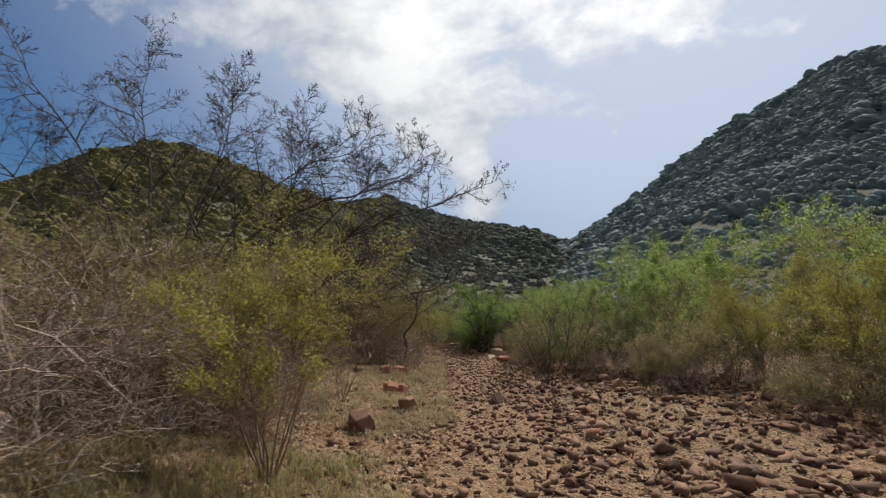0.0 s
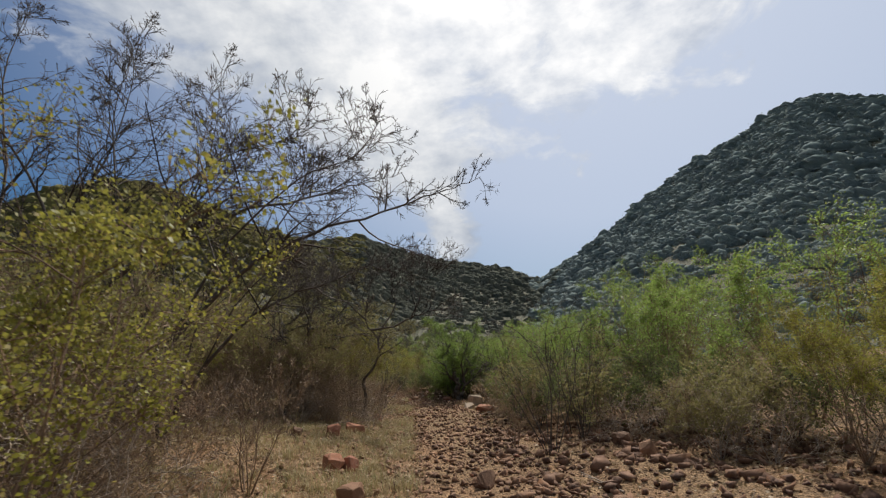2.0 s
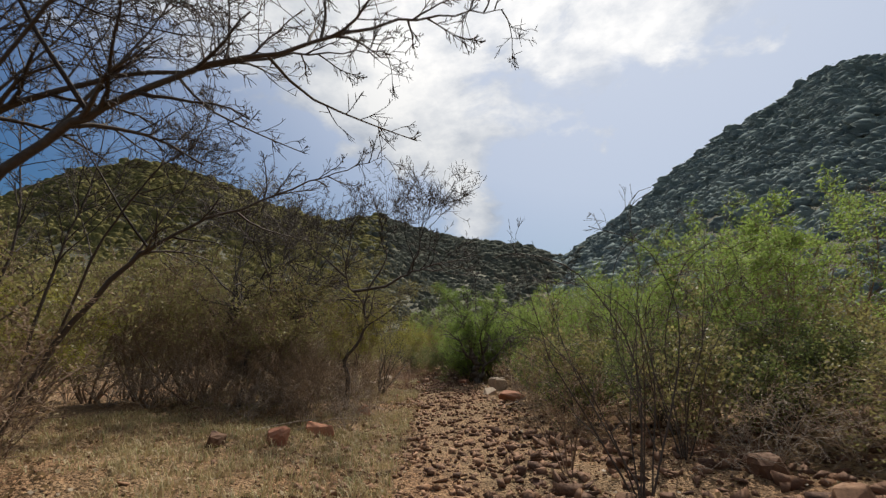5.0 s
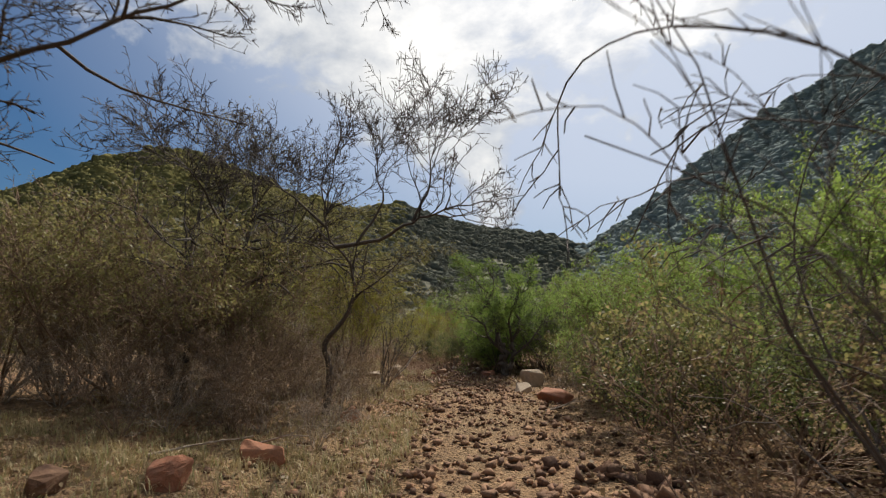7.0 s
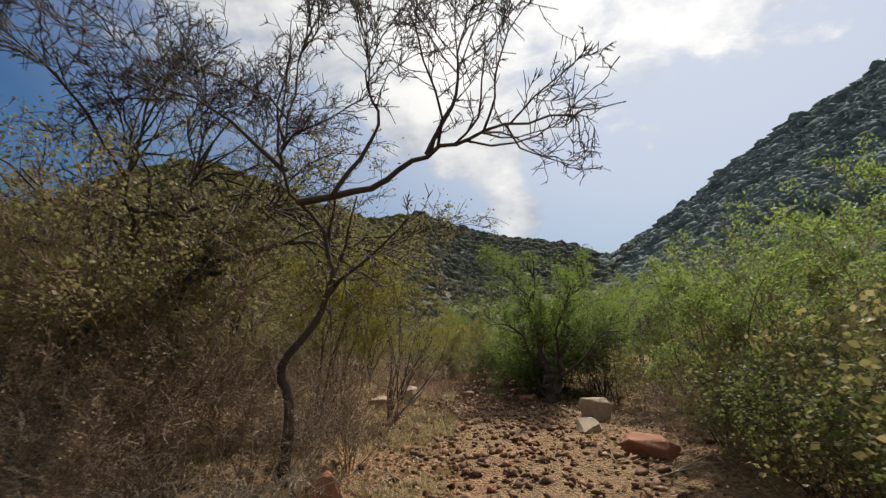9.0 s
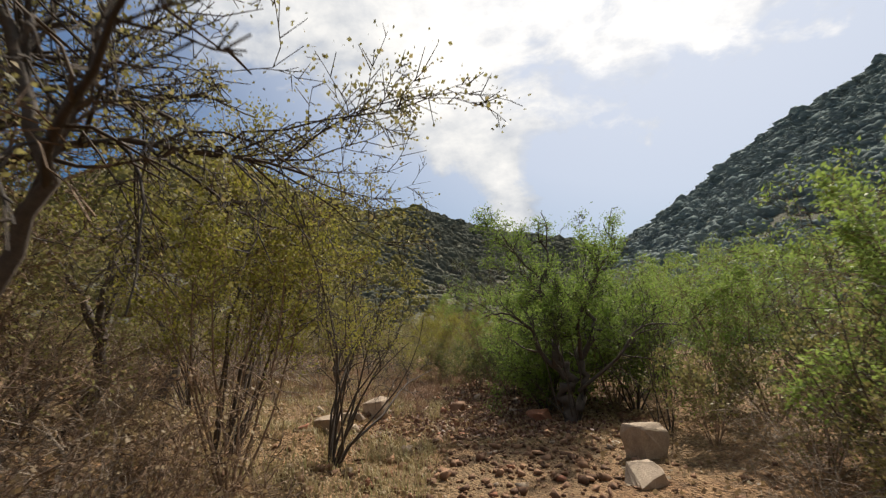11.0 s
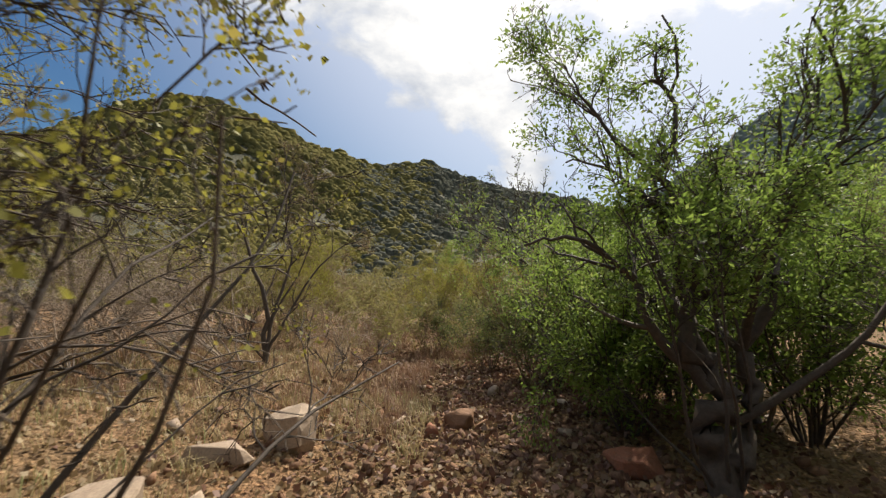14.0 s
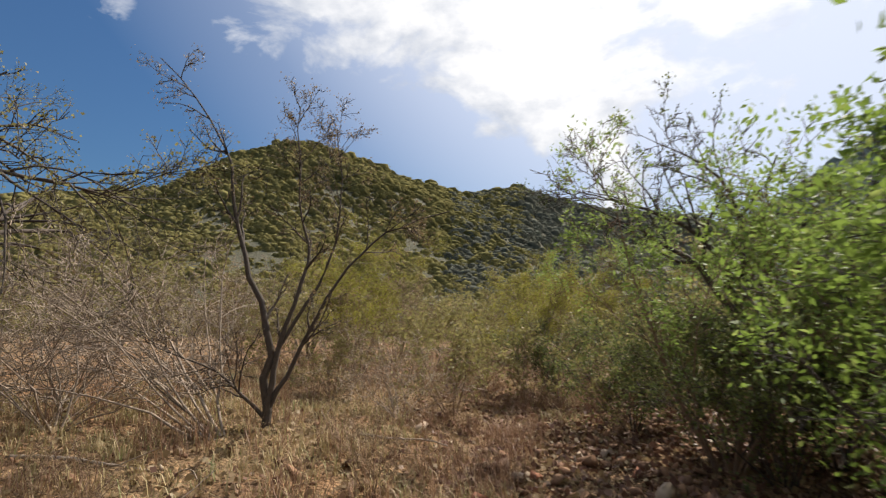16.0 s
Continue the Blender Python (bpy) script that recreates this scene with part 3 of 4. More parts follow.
put(brown_brush, [(-1.55, 17, 0.62), (-2.4, 16.8, 0.62), (-1.15, 18.5, 0.65), (-2.9, 7.6, 0.8), (-2.4, 6.2, 0.62), (-2.7, 7.0, 0.75), (-3.1, 8.5, 0.8), (-2.2, 5.6, 0.5), (-2.5, 17, 0.6), (-1.9, 19.2, 0.6), (-3.2, 17.9, 0.7), (-2.0, 15.9, 0.5),
    (-4.6, 7.4, 1), (-5.4, 8.8, 1.1), (-5.2, 18, 1), (-3.9, 17.8, 0.9), (-5.8, 18.2, 1.2), (-3.2, 18.8, 0.85), (-4.6, 18.2, 1.05),
    (-5.9, 12.4, 1.15), (-2.7, 19.6, 0.6), (-7.2, 13.6, 1.2), (-7, 18.8, 1.2), (-6.8, 22.6, 1), (-6.6, 31.4, 1.1), (-4.2, 33.6, 1.1), (-8.4, 26, 1.1), (-5, 23.6, 0.6),
    (1.6, 33.4, 0.9), (2.6, 29.6, 0.85), (4.4, 14.2, 0.8), (4.6, 15, 0.85)], "brown brush")
# dead branches flattened to one side
dead_heap = plant("dead_branch_heap", 63, 9, 2.7, 0.55, DRYL, "pale heap of long dead branches sprawling over dry ground", "branch heap", radius=0.017, levels=(6, 5, 3),
                  lengths=(0.45, 0.45, 0.4), lean=(-1.7, 0.1), twig_r=0.0045, jitter=0.17, lift=0.02, droop=0.09, start=0.15)
put(dead_heap, [(-3.0, 26.9, 0, 1.0), (-3.9, 27.9, 15, 1.0), (-4.6, 25.9, -14, 0.85)], "dead branch heaps")
# small dry shrubs at the path's edge
small_shrub = plant("small_dry_shrub", 61, 8, 1.4, 0.5, (BROWN_BARK, DRY_LEAF), "small upright dry shrub with reddish-brown twigs", "shrub",
                    radius=0.01, levels=(6, 5, 3), leaf=0.016, per=1, crown_from=0.2)
put(small_shrub, [(1.95, 12.7, 0, 1.0), (-4.2, 12.4, 50, 1.0), (-3.3, 15.6, 100, 0.8), (4.4, 10.9, 70, 0.85), (-2.3, 16.2, 20, 0.9), (-2.2, 17.0, 0, 1.1), (-2.2, 25.0, 10, 0.4), (-1.6, 26.6, 40, 0.4), (-1.95, 9.2, 200, 1.1)], "small dry shrubs")
silver_shrub = plant("silver_shrub", 67, 9, 1.2, 0.65, (GREY_TWIG, OLIVE_LEAF), "low silvery grey-green shrub among stones", "shrub",
                     radius=0.01, levels=(7, 6, 4), leaf=0.024, per=2, crown_from=0.25)
put(silver_shrub, [(4.7, 10.6, 0, 1.05), (5.4, 11.2, 90, 1.0), (5.2, 7.2, 30, 0.8), (3.1, 19.0, 0, 0.8)], "silver shrubs")
# arching bare shrub close beside the path
arch_shrub = plant("arching_bare_shrub", 71, 5, 2.6, 0.5, (DARK_BARK, DRY_LEAF), "bare grey-brown shrub with long arching thorny wands", "shrub",
                   radius=0.011, levels=(6, 6), lengths=(0.42, 0.3), angles=(0.6, 0.7), droop=0.3, lift=0.05, jitter=0.14, start=0.2, reach=1.6, twig_r=0.003,
                   limbs=[([(0, 0, 0), (0.1, 0, 1.2), (-0.35, 0, 2.05), (-0.95, 0.05, 2.3), (-1.3, 0.1, 2.15), (-1.35, 0.1, 1.75)], 0.009, 0.0025),
                          ([(0.1, 0, 0), (0.3, 0.1, 1.3), (-0.1, 0.2, 1.9), (-0.8, 0.2, 2.0), (-1.1, 0.2, 1.6)], 0.008, 0.0025),
                          ([(0.2, 0.2, 0), (0.7, 0.3, 1.4), (0.5, 0.3, 2.3), (-0.1, 0.3, 2.6)], 0.011, 0.003),
                          ([(0.1, 0.2, 0), (-0.3, 0.5, 1.0), (-0.5, 0.7, 1.8)], 0.011, 0.003)])
put(arch_shrub, [(2.3, 11.5, 0, 1.0), (3.3, 12.7, 100, 1.0), (3.2, 19.4, 30, 0.85), (3.4, 17.8, 160, 0.8), (2.9, 23.0, 60, 0.8)], "arching bare shrubs")
# big bare thorn tree over the path
bare_tree = plant("bare_thorn_tree", 83, 0, 4.4, 0, DARKWOOD, "large thorn tree with dark twisted limbs, nearly bare of leaves", "tree",
                  levels=(23, 10, 5), lengths=(0.46, 0.5, 0.55), fall=0.85, angles=(0.85, 0.8, 0.8), droop=0.06, lift=0.05, jitter=0.13, start=0.16, twig_r=0.0048, clear=lambda q: q[0] > 3.0 and q[2] < 2.9,
                  limbs=[([(0, 0, -0.1), (0.9, 0.1, 1.6), (2.05, 0.16, 2.85), (2.65, 0.18, 3.2), (3.6, 0.25, 3.6), (4.7, 0.45, 3.97), (5.5, 0.9, 4.35), (6.1, 1.3, 4.75)], 0.06, 0.005),
                         ([(0, 0, -0.1), (-0.3, -0.1, 1.9), (-0.9, -0.3, 3.9), (-1.9, -0.4, 5.5), (-2.7, -0.4, 7.0)], 0.05, 0.004),
                         ([(0.3, 0, 0.6), (0.7, 0.2, 3.0), (1.3, 0.2, 4.6), (1.5, 0.1, 6.4)], 0.036, 0.004),
                         ([(-0.3, -0.1, 1.9), (0.0, 0.1, 3.6), (-0.3, 0.2, 5.4), (-0.1, 0.2, 7.1)], 0.034, 0.004),
                         ([(0.9, 0.1, 1.6), (1.9, -0.2, 3.2), (3.0, -0.6, 4.0), (3.9, -1.0, 4.2), (4.3, -1.1, 4.7)], 0.026, 0.004),
                         ([(2.05, 0.16, 2.85), (2.7, 0.4, 4.0), (3.0, 0.6, 5.0)], 0.02, 0.004),
                         ([(-0.2, -0.1, 1.2), (-1.6, -0.5, 3.2), (-2.9, -0.8, 4.6), (-3.8, -0.9, 5.4)], 0.03, 0.004)])
put(bare_tree, [(-4.6, 10.4, 0, 1.0), (-6.9, 11.0, 12, 1.2), (-4.9, 13.0, -8, 0.78)], "bare thorn trees")
# slender forked tree beside the path
path_tree = plant("leaning_thorn_tree", 91, 0, 3.6, 0, DARKWOOD, "slender leaning thorn tree with bare dark forked limbs", "tree",
                  levels=(19, 10, 6), lengths=(0.42, 0.48, 0.42), fall=0.6, droop=0.0, lift=0.1, jitter=0.2, start=0.4, twig_r=0.0045, clear=lambda q: q[0] > 2.9 or (q[0] > 1.9 and q[2] < 2.4),
                  limbs=[([(0, 0, -0.1), (0.12, -0.1, 0.5), (0.05, -0.15, 0.9), (0.38, -0.2, 1.35), (0.52, -0.3, 1.8), (0.2, -0.55, 2.45), (0.25, -0.55, 3.1), (0.5, -0.65, 4.1)], 0.055, 0.004),
                         ([(0.3, -0.5, 2.2), (0.9, -0.6, 2.25), (1.35, -0.7, 2.45), (1.8, -0.75, 2.58), (2.4, -0.8, 2.64), (2.8, -0.85, 2.7)], 0.034, 0.004),
                         ([(0.2, -0.55, 2.45), (-0.4, -0.6, 3.0), (-1.1, -0.6, 3.35)], 0.022, 0.004),
                         ([(1.35, -0.7, 2.45), (1.6, -0.75, 2.9), (1.65, -0.8, 3.3), (2.0, -0.8, 3.7)], 0.02, 0.004),
                         ([(0.6, -0.58, 2.22), (0.95, -0.5, 2.8), (0.85, -0.5, 3.3), (1.2, -0.5, 3.9)], 0.022, 0.004)])
put(path_tree, [(-1.55, 17.65, 0, 1.12), (-3.7, 17.3, 75, 1.1)], "leaning thorn trees")
# spreading thorn tree on the bank
bank_tree = plant("spreading_thorn_tree", 95, 0, 3.4, 0, DARKWOOD, "low spreading thorn tree with a dark crooked trunk", "tree",
                  levels=(10, 7, 5), lengths=(0.42, 0.45, 0.4), droop=0.08, lift=0.05, jitter=0.16, leaf=0.024, per=2, start=0.3, crown_from=0.4, twig_r=0.0035,
                  limbs=[([(0, 0, -0.1), (0.35, 0, 0.7), (0.25, 0, 1.4), (0.9, 0, 2.3), (2.0, 0, 2.7)], 0.1, 0.01),
                         ([(0.3, 0, 1.0), (-0.4, 0.1, 2.0), (-1.2, 0.1, 2.9)], 0.06, 0.01),
                         ([(0.25, 0, 1.4), (0.3, 0.2, 2.6), (0.5, 0.2, 3.8)], 0.06, 0.01),
                         ([(0.6, 0, 1.9), (1.6, -0.4, 2.1), (2.6, -0.7, 1.9)], 0.04, 0.008)])
put(bank_tree, [(-4.9, 18.9, 0, 1.25), (-3.5, 18.3, 25, 1.1), (-4.3, 21.4, 10, 1.05), (-5.4, 24.6, 60, 0.95), (-7.8, 27.5, 120, 1.1), (-8, 15.5, 200, 1.1)], "spreading thorn trees")
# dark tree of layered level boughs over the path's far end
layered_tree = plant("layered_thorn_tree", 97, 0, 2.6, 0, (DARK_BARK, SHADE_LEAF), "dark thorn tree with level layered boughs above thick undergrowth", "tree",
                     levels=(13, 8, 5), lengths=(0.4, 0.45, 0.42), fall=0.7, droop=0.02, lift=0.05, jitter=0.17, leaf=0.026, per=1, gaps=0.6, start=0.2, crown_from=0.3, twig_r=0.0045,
                     limbs=[([(0, 0, -0.1), (0.12, 0, 0.7), (-0.05, 0, 1.4), (0.1, 0, 2.1), (0.5, 0, 2.9)], 0.085, 0.01),
                            ([(0, 0, 1.2), (-0.5, -0.1, 1.9), (-1.1, -0.1, 2.3), (-1.8, -0.2, 2.75)], 0.045, 0.006),
                            ([(0.05, 0, 1.7), (-0.5, 0.1, 2.3), (-1.2, 0.2, 2.7), (-1.5, 0.2, 3.2)], 0.04, 0.006),
                            ([(0.05, 0, 1.5), (0.6, -0.2, 2.1), (1.4, -0.3, 2.4), (2.2, -0.3, 2.5)], 0.045, 0.006),
                            ([(0.1, 0, 0.5), (0.4, 0.1, 1.1), (0.9, 0.2, 1.6), (1.5, 0.3, 2.0)], 0.045, 0.006),
                            ([(0.1, 0, 2.1), (-0.2, -0.3, 2.7), (-0.8, -0.5, 3.1)], 0.03, 0.005)])
put(layered_tree, [(1.45, 29.2, 0, 1.0)], "layered thorn trees")
# green tree with a dark knotted trunk
green_tree = plant("green_thorn_tree", 101, 7, 2.6, 0.95, (DARK_BARK, TREE_LEAF), "green leafy thorn tree with a dark knotted trunk", "tree",
                   levels=(11, 8, 5), lengths=(0.42, 0.45, 0.42), leaf=0.04, per=4, gaps=0.5, scatter=0.06, crown_from=0.1, start=0.2, jitter=0.2, slim=0.22, radius=0.02, reach=2.1, clear=lambda q: q[0] < -1.45 or (q[0] < -1.0 and q[1] < -0.1) or (q[1] < 0.1 and q[2] < 1.25 and q[0] < 0.9),
                   limbs=[([(0, 0, -0.1), (-0.14, 0, 0.35), (0.02, 0, 0.65), (-0.22, 0.05, 1.1), (-0.12, 0, 1.5), (-0.4, 0, 2.0), (-0.2, 0, 2.7), (-0.3, 0, 3.4)], 0.13, 0.008),
                          ([(0, 0, 0.2), (0.26, 0.1, 0.6), (0.2, 0.1, 1.0), (0.48, 0.1, 1.5), (0.36, 0.15, 2.0), (0.85, 0.2, 2.7), (0.8, 0.2, 3.3)], 0.085, 0.008),
                          ([(-0.1, 0, 0.7), (-0.45, 0, 1.15), (-0.62, 0, 1.55), (-1.05, -0.1, 1.75), (-1.35, -0.1, 1.7)], 0.05, 0.008),
                          ([(0.1, 0, 0.5), (0.7, -0.2, 1.0), (1.1, -0.3, 1.5), (1.7, -0.4, 1.5), (2.2, -0.4, 1.9)], 0.034, 0.007),
                          ([(-0.1, 0, 0.9), (-0.3, 0.4, 1.7), (-0.5, 0.6, 2.4), (-0.9, 0.9, 2.6)], 0.045, 0.008),
                          ([(0.2, 0.1, 1.0), (0.1, -0.4, 1.6), (0.35, -0.8, 2.3), (0.1, -1.0, 2.8)], 0.04, 0.008),
                          ([(0.36, 0.15, 1.9), (-0.3, 0.3, 2.3), (-0.8, 0.3, 2.9), (-1.0, 0.2, 3.2)], 0.035, 0.006)])
put(green_tree, [(1.85, 24.1, 0, 1.0)], "green thorn trees")
leafy_bush = plant("leafy_green_bush", 107, 11, 2.1, 0.62, (DARK_BARK, TREE_LEAF), "dense fresh green bush with drooping narrow leaves", "bush", radius=0.018,
                   levels=(8, 7, 4), lengths=(0.5, 0.45, 0.42), leaf=0.045, per=4, gaps=0.25, scatter=0.07, crown_from=0.05, start=0.1, jitter=0.18, droop=0.1, slim=0.22, clear=lambda q: q[0] < -1.2)
put(leafy_bush, [(1.6, 25.5, 0, 1.0), (2.5, 26.6, 0, 1.15), (3.2, 25.4, 80, 1.1)], "leafy green bushes")
# thin bare sapling
sapling = plant("bare_sapling", 113, 0, 2.4, 0, (DARK_BARK, DRY_LEAF), "thin bare sapling with a few upright crooked stems", "tree",
                levels=(15, 7, 4), lengths=(0.24, 0.4, 0.4), start=0.2, leaf=0.018, per=1, crown_from=0.4, jitter=0.14, lift=0.06, twig_r=0.003,
                limbs=[([(0, 0, -0.1), (-0.02, 0, 0.9), (-0.32, 0, 1.8), (-0.5, 0, 2.7), (-1.15, 0, 3.6)], 0.045, 0.005),
                       ([(0, 0, 0.1), (0.1, 0, 0.7), (0.32, 0.1, 1.5), (0.22, 0.1, 2.1), (0.2, 0.1, 3.1)], 0.036, 0.005),
                       ([(0, 0, 0.1), (0.25, 0, 0.6), (0.65, -0.1, 1.3), (1.1, -0.1, 1.75), (1.7, -0.1, 1.95)], 0.028, 0.005),
                       ([(0.1, 0, 0.7), (0.5, 0.2, 1.5), (0.62, 0.2, 2.2), (0.55, 0.2, 2.9)], 0.02, 0.004),
                       ([(0, 0, 0.1), (-0.4, -0.1, 0.5), (-1.0, -0.2, 0.8)], 0.02, 0.004)])
put(sapling, [(-2.95, 27.3, 17, 1.0)], "saplings")

# ---- stones ----


def hull_stone(seed, points, squash, boxy=0.0):
    rng = np.random.default_rng(seed)
    v = rng.normal(0, 1, (points, 3))
    v /= np.linalg.norm(v, axis=1)[:, None]
    if boxy:
        v = np.sign(v) * np.abs(v) ** (1 - boxy)
    v = v * rng.uniform(0.8, 1.1, (points, 1)) * np.array(squash) * 0.5
    bm = bmesh.new()
    for p in v:
        bm.verts.new(p)
    bmesh.ops.convex_hull(bm, input=bm.verts)
    loose = [w for w in bm.verts if not w.link_faces]
    bmesh.ops.delete(bm, geom=loose, context="VERTS")
    bmesh.ops.triangulate(bm, faces=bm.faces)
    bm.verts.index_update()
    vs = np.array([w.co[:] for w in bm.verts])
    fs = np.array([[w.index for w in f.verts] for f in bm.faces])
    bm.free()
    return vs, fs


def boulder(name, seed, x, y, size, turn, mat, label, boxy=0.35, sink=0.2, tilt=(0, 0)):
    """A broken boulder: a hull with rounded, roughened faces."""
    vs, fs = hull_stone(seed, 22, size, boxy)
    bm = bmesh.new()
    made = [bm.verts.new(p) for p in vs]
    for f in fs:
        bm.faces.new([made[i] for i in f])
    bmesh.ops.dissolve_limit(bm, angle_limit=0.25, verts=bm.verts, edges=bm.edges)
    bmesh.ops.bevel(bm, geom=list(bm.edges), offset=min(size) * 0.035, segments=1, affect="EDGES", clamp_overlap=True)
    bmesh.ops.triangulate(bm, faces=bm.faces)
    bmesh.ops.subdivide_edges(bm, edges=bm.edges, cuts=1, use_grid_fill=True)
    for w in bm.verts:
        w.co += Vector(noise.noise_vector(w.co * 6 / max(size) + Vector((seed, 0, 0)))) * min(size) * 0.045
    me = bpy.data.meshes.new(name)
    bm.to_mesh(me)
    bm.free()
    me.materials.append(mat)
    ob = new(name, me)
    ob.matrix_basis = pose(x, y, float(ground_height(x, y)) + size[2] * (0.5 - sink), tilt[0], tilt[1], turn)
    return tagged(ob, label, "boulder", "boulders")


boulder("boulder", 1, -1.3, 7.5, (0.4, 0.36, 0.44), 20, DARK_STONE, "dark red-brown pointed boulder beside the path")
boulder("boulder", 2, -0.75, 9.3, (0.36, 0.3, 0.3), 50, DARK_STONE, "dark red boulder at the path's edge")
boulder("boulder", 3, -1.25, 11.0, (0.34, 0.3, 0.34), 10, ORANGE, "orange-red broken boulder on straw-coloured soil")
boulder("boulder", 4, -1.0, 11.1, (0.26, 0.26, 0.3), 70, ORANGE, "orange-red broken boulder on straw-coloured soil")
boulder("boulder", 5, 3.8, 10.9, (0.42, 0.36, 0.34), 15, STONE, "dark brown boulder on the stony bank")
boulder("boulder", 6, 3.75, 12.0, (0.4, 0.3, 0.26), 95, STONE, "dark brown boulder on the stony bank")
boulder("boulder", 7, -1.4, 15.1, (0.5, 0.4, 0.36), 30, ORANGE, "rounded orange boulder on dry grass")
boulder("boulder", 8, -1.75, 14.0, (0.34, 0.3, 0.3), 30, ORANGE, "small orange boulder on dry grass")
boulder("boulder", 9, -1.15, 17.6, (0.36, 0.3, 0.3), 130, ORANGE, "red boulder beside the gravel path")
boulder("boulder", 10, -2.5, 13.7, (0.32, 0.3, 0.26), 60, STONE, "dark brown boulder in dry grass")
boulder("boulder", 11, 2.3, 19.3, (0.75, 0.4, 0.34), -35, ORANGE, "long red sloping rock slab beside the path", tilt=(0, 14))
boulder("boulder", 12, 1.9, 21.0, (0.42, 0.34, 0.22), 20, PALE, "flat pale stone beside the path", boxy=0.6)
boulder("boulder", 13, 2.25, 22.0, (0.56, 0.4, 0.5), 40, PALE, "large pale angular boulder under green bushes", boxy=0.5)
boulder("boulder", 14, -1.75, 22.95, (0.42, 0.36, 0.34), 12, PALE, "pale square-cut stone block", boxy=0.5, sink=0.22)
boulder("boulder", 15, -1.4, 24.55, (0.4, 0.34, 0.42), -15, PALE, "pale-topped upright stone block", boxy=0.5, sink=0.22)
boulder("boulder", 16, -1.75, 24.0, (0.5, 0.4, 0.16), 35, PALE, "thin pale stone slab lying on dry soil", boxy=0.5)
boulder("boulder", 17, 1.35, 24.5, (0.5, 0.36, 0.26), 10, ORANGE, "red rock at the foot of a green tree")
boulder("boulder", 18, -0.05, 25.6, (0.36, 0.3, 0.26), 75, STONE, "dark brown rock on the path")
boulder("boulder", 19, 0.95, 9.6, (0.3, 0.26, 0.24), 75, STONE, "dark brown rock on the path")

STONES = [hull_stone(200 + i, 7, [k * 1.1 for k in s], 0.12) for i, s in enumerate([(1, 0.8, 0.6), (1, 0.7, 0.5), (1, 0.9, 0.75), (1.2, 0.7, 0.45), (0.9, 0.9, 0.6), (1.1, 0.8, 0.35)] * 2)]


def build_stones():
    rng = np.random.default_rng(5)
    meshes = [fill_mesh("stone", v, f, m) for m in (STONE, ORANGE, DARK_STONE) for v, f in STONES]
    n = 0
    while n < 285:
        y = rng.uniform(2.4, 30)
        off = rng.normal(0, 1.3) if rng.random() < 0.45 else rng.uniform(0.8, 5.2)
        if off > 2 and y > 15 or off < -2.6:
            continue
        x = path_x(y) + off
        big = 0.26 if off > 1.0 and y < 15 else 0.12
        size = big * rng.uniform(0.6, 1.5)
        me = meshes[rng.integers(0, 12) + (24 if off > 1.6 else 12 if rng.random() < 0.15 else 0)]
        ob = new("stone", me)
        ob.matrix_basis = pose(x, y, float(ground_height(x, y)) + size * 0.12, rng.normal(0, 18), rng.normal(0, 18), rng.uniform(0, 360)) @ Matrix.Scale(size, 4)
        tagged(ob, "angular red-brown stone lying on the stony path", "stone", "loose stones")
        n += 1


def build_pale_stones():
    rng = np.random.default_rng(25)
    meshes = [fill_mesh("stone", v, f, m) for m in (PALE, ORANGE, STONE) for v, f in STONES]
    for _ in range(90):
        y = rng.uniform(20.2, 28.5)
        x = path_x(y) - 0.7 + rng.normal(0, 1.1)
        size = 0.07 + 0.2 * rng.random() ** 2.2
        ob = new("stone", meshes[rng.integers(0, 36)])
        ob.matrix_basis = pose(x, y, float(ground_height(x, y)) + size * 0.15, rng.normal(0, 18), rng.normal(0, 18), rng.uniform(0, 360)) @ Matrix.Scale(size, 4)
        tagged(ob, "broken angular stone on leaf-strewn dry soil", "stone", "scattered stones")


def turned(rng, n):
    q = rng.normal(0, 1, (n, 4))
    q /= np.linalg.norm(q, axis=1)[:, None]
    w, x, y, z = q.T
    return np.stack([np.stack([1 - 2 * (y * y + z * z), 2 * (x * y - z * w), 2 * (x * z + y * w)], 1), np.stack([2 * (x * y + z * w), 1 - 2 * (x * x + z * z), 2 * (y * z - x * w)], 1),
                     np.stack([2 * (x * z - y * w), 2 * (y * z + x * w), 1 - 2 * (x * x + y * y)], 1)], 1)


def scatter_stones(name, label, n, where, lo, hi, seed, mat, few_large=4.0):
    rng = np.random.default_rng(seed)
    x, y = where(rng, n)
    size = lo + (hi - lo) * rng.uniform(0, 1, n) ** few_large
    rot = turned(rng, n)
    pos = np.stack([x, y, ground_height(x, y) + size * 0.1], 1)
    vs, fs, at = [], [], 0
    kinds = rng.integers(0, len(STONES), n)
    for k, (v, f) in enumerate(STONES):
        pick = np.where(kinds == k)[0]
        p = np.einsum("nij,vj->nvi", rot[pick], v) * size[pick][:, None, None] * np.array([1, 1, 0.75]) + pos[pick][:, None]
        vs.append(p.reshape(-1, 3))
        fs.append((f[None] + (at + np.arange(len(pick)) * len(v))[:, None, None]).reshape(-1, 3))
        at += len(pick) * len(v)
    tagged(new(name, fill_mesh(name, np.concatenate(vs), np.concatenate(fs), mat)), label, "gravel", kind="stuff")


def on_path(rng, n):
    y = rng.uniform(-2.5, 32, n)
    return path_x(y) + rng.normal(0, 1.15, n), y


def on_bank(rng, n):
    y = rng.uniform(-1.5, 15, n)
    return path_x(y) + rng.uniform(0.6, 6.0, n), y


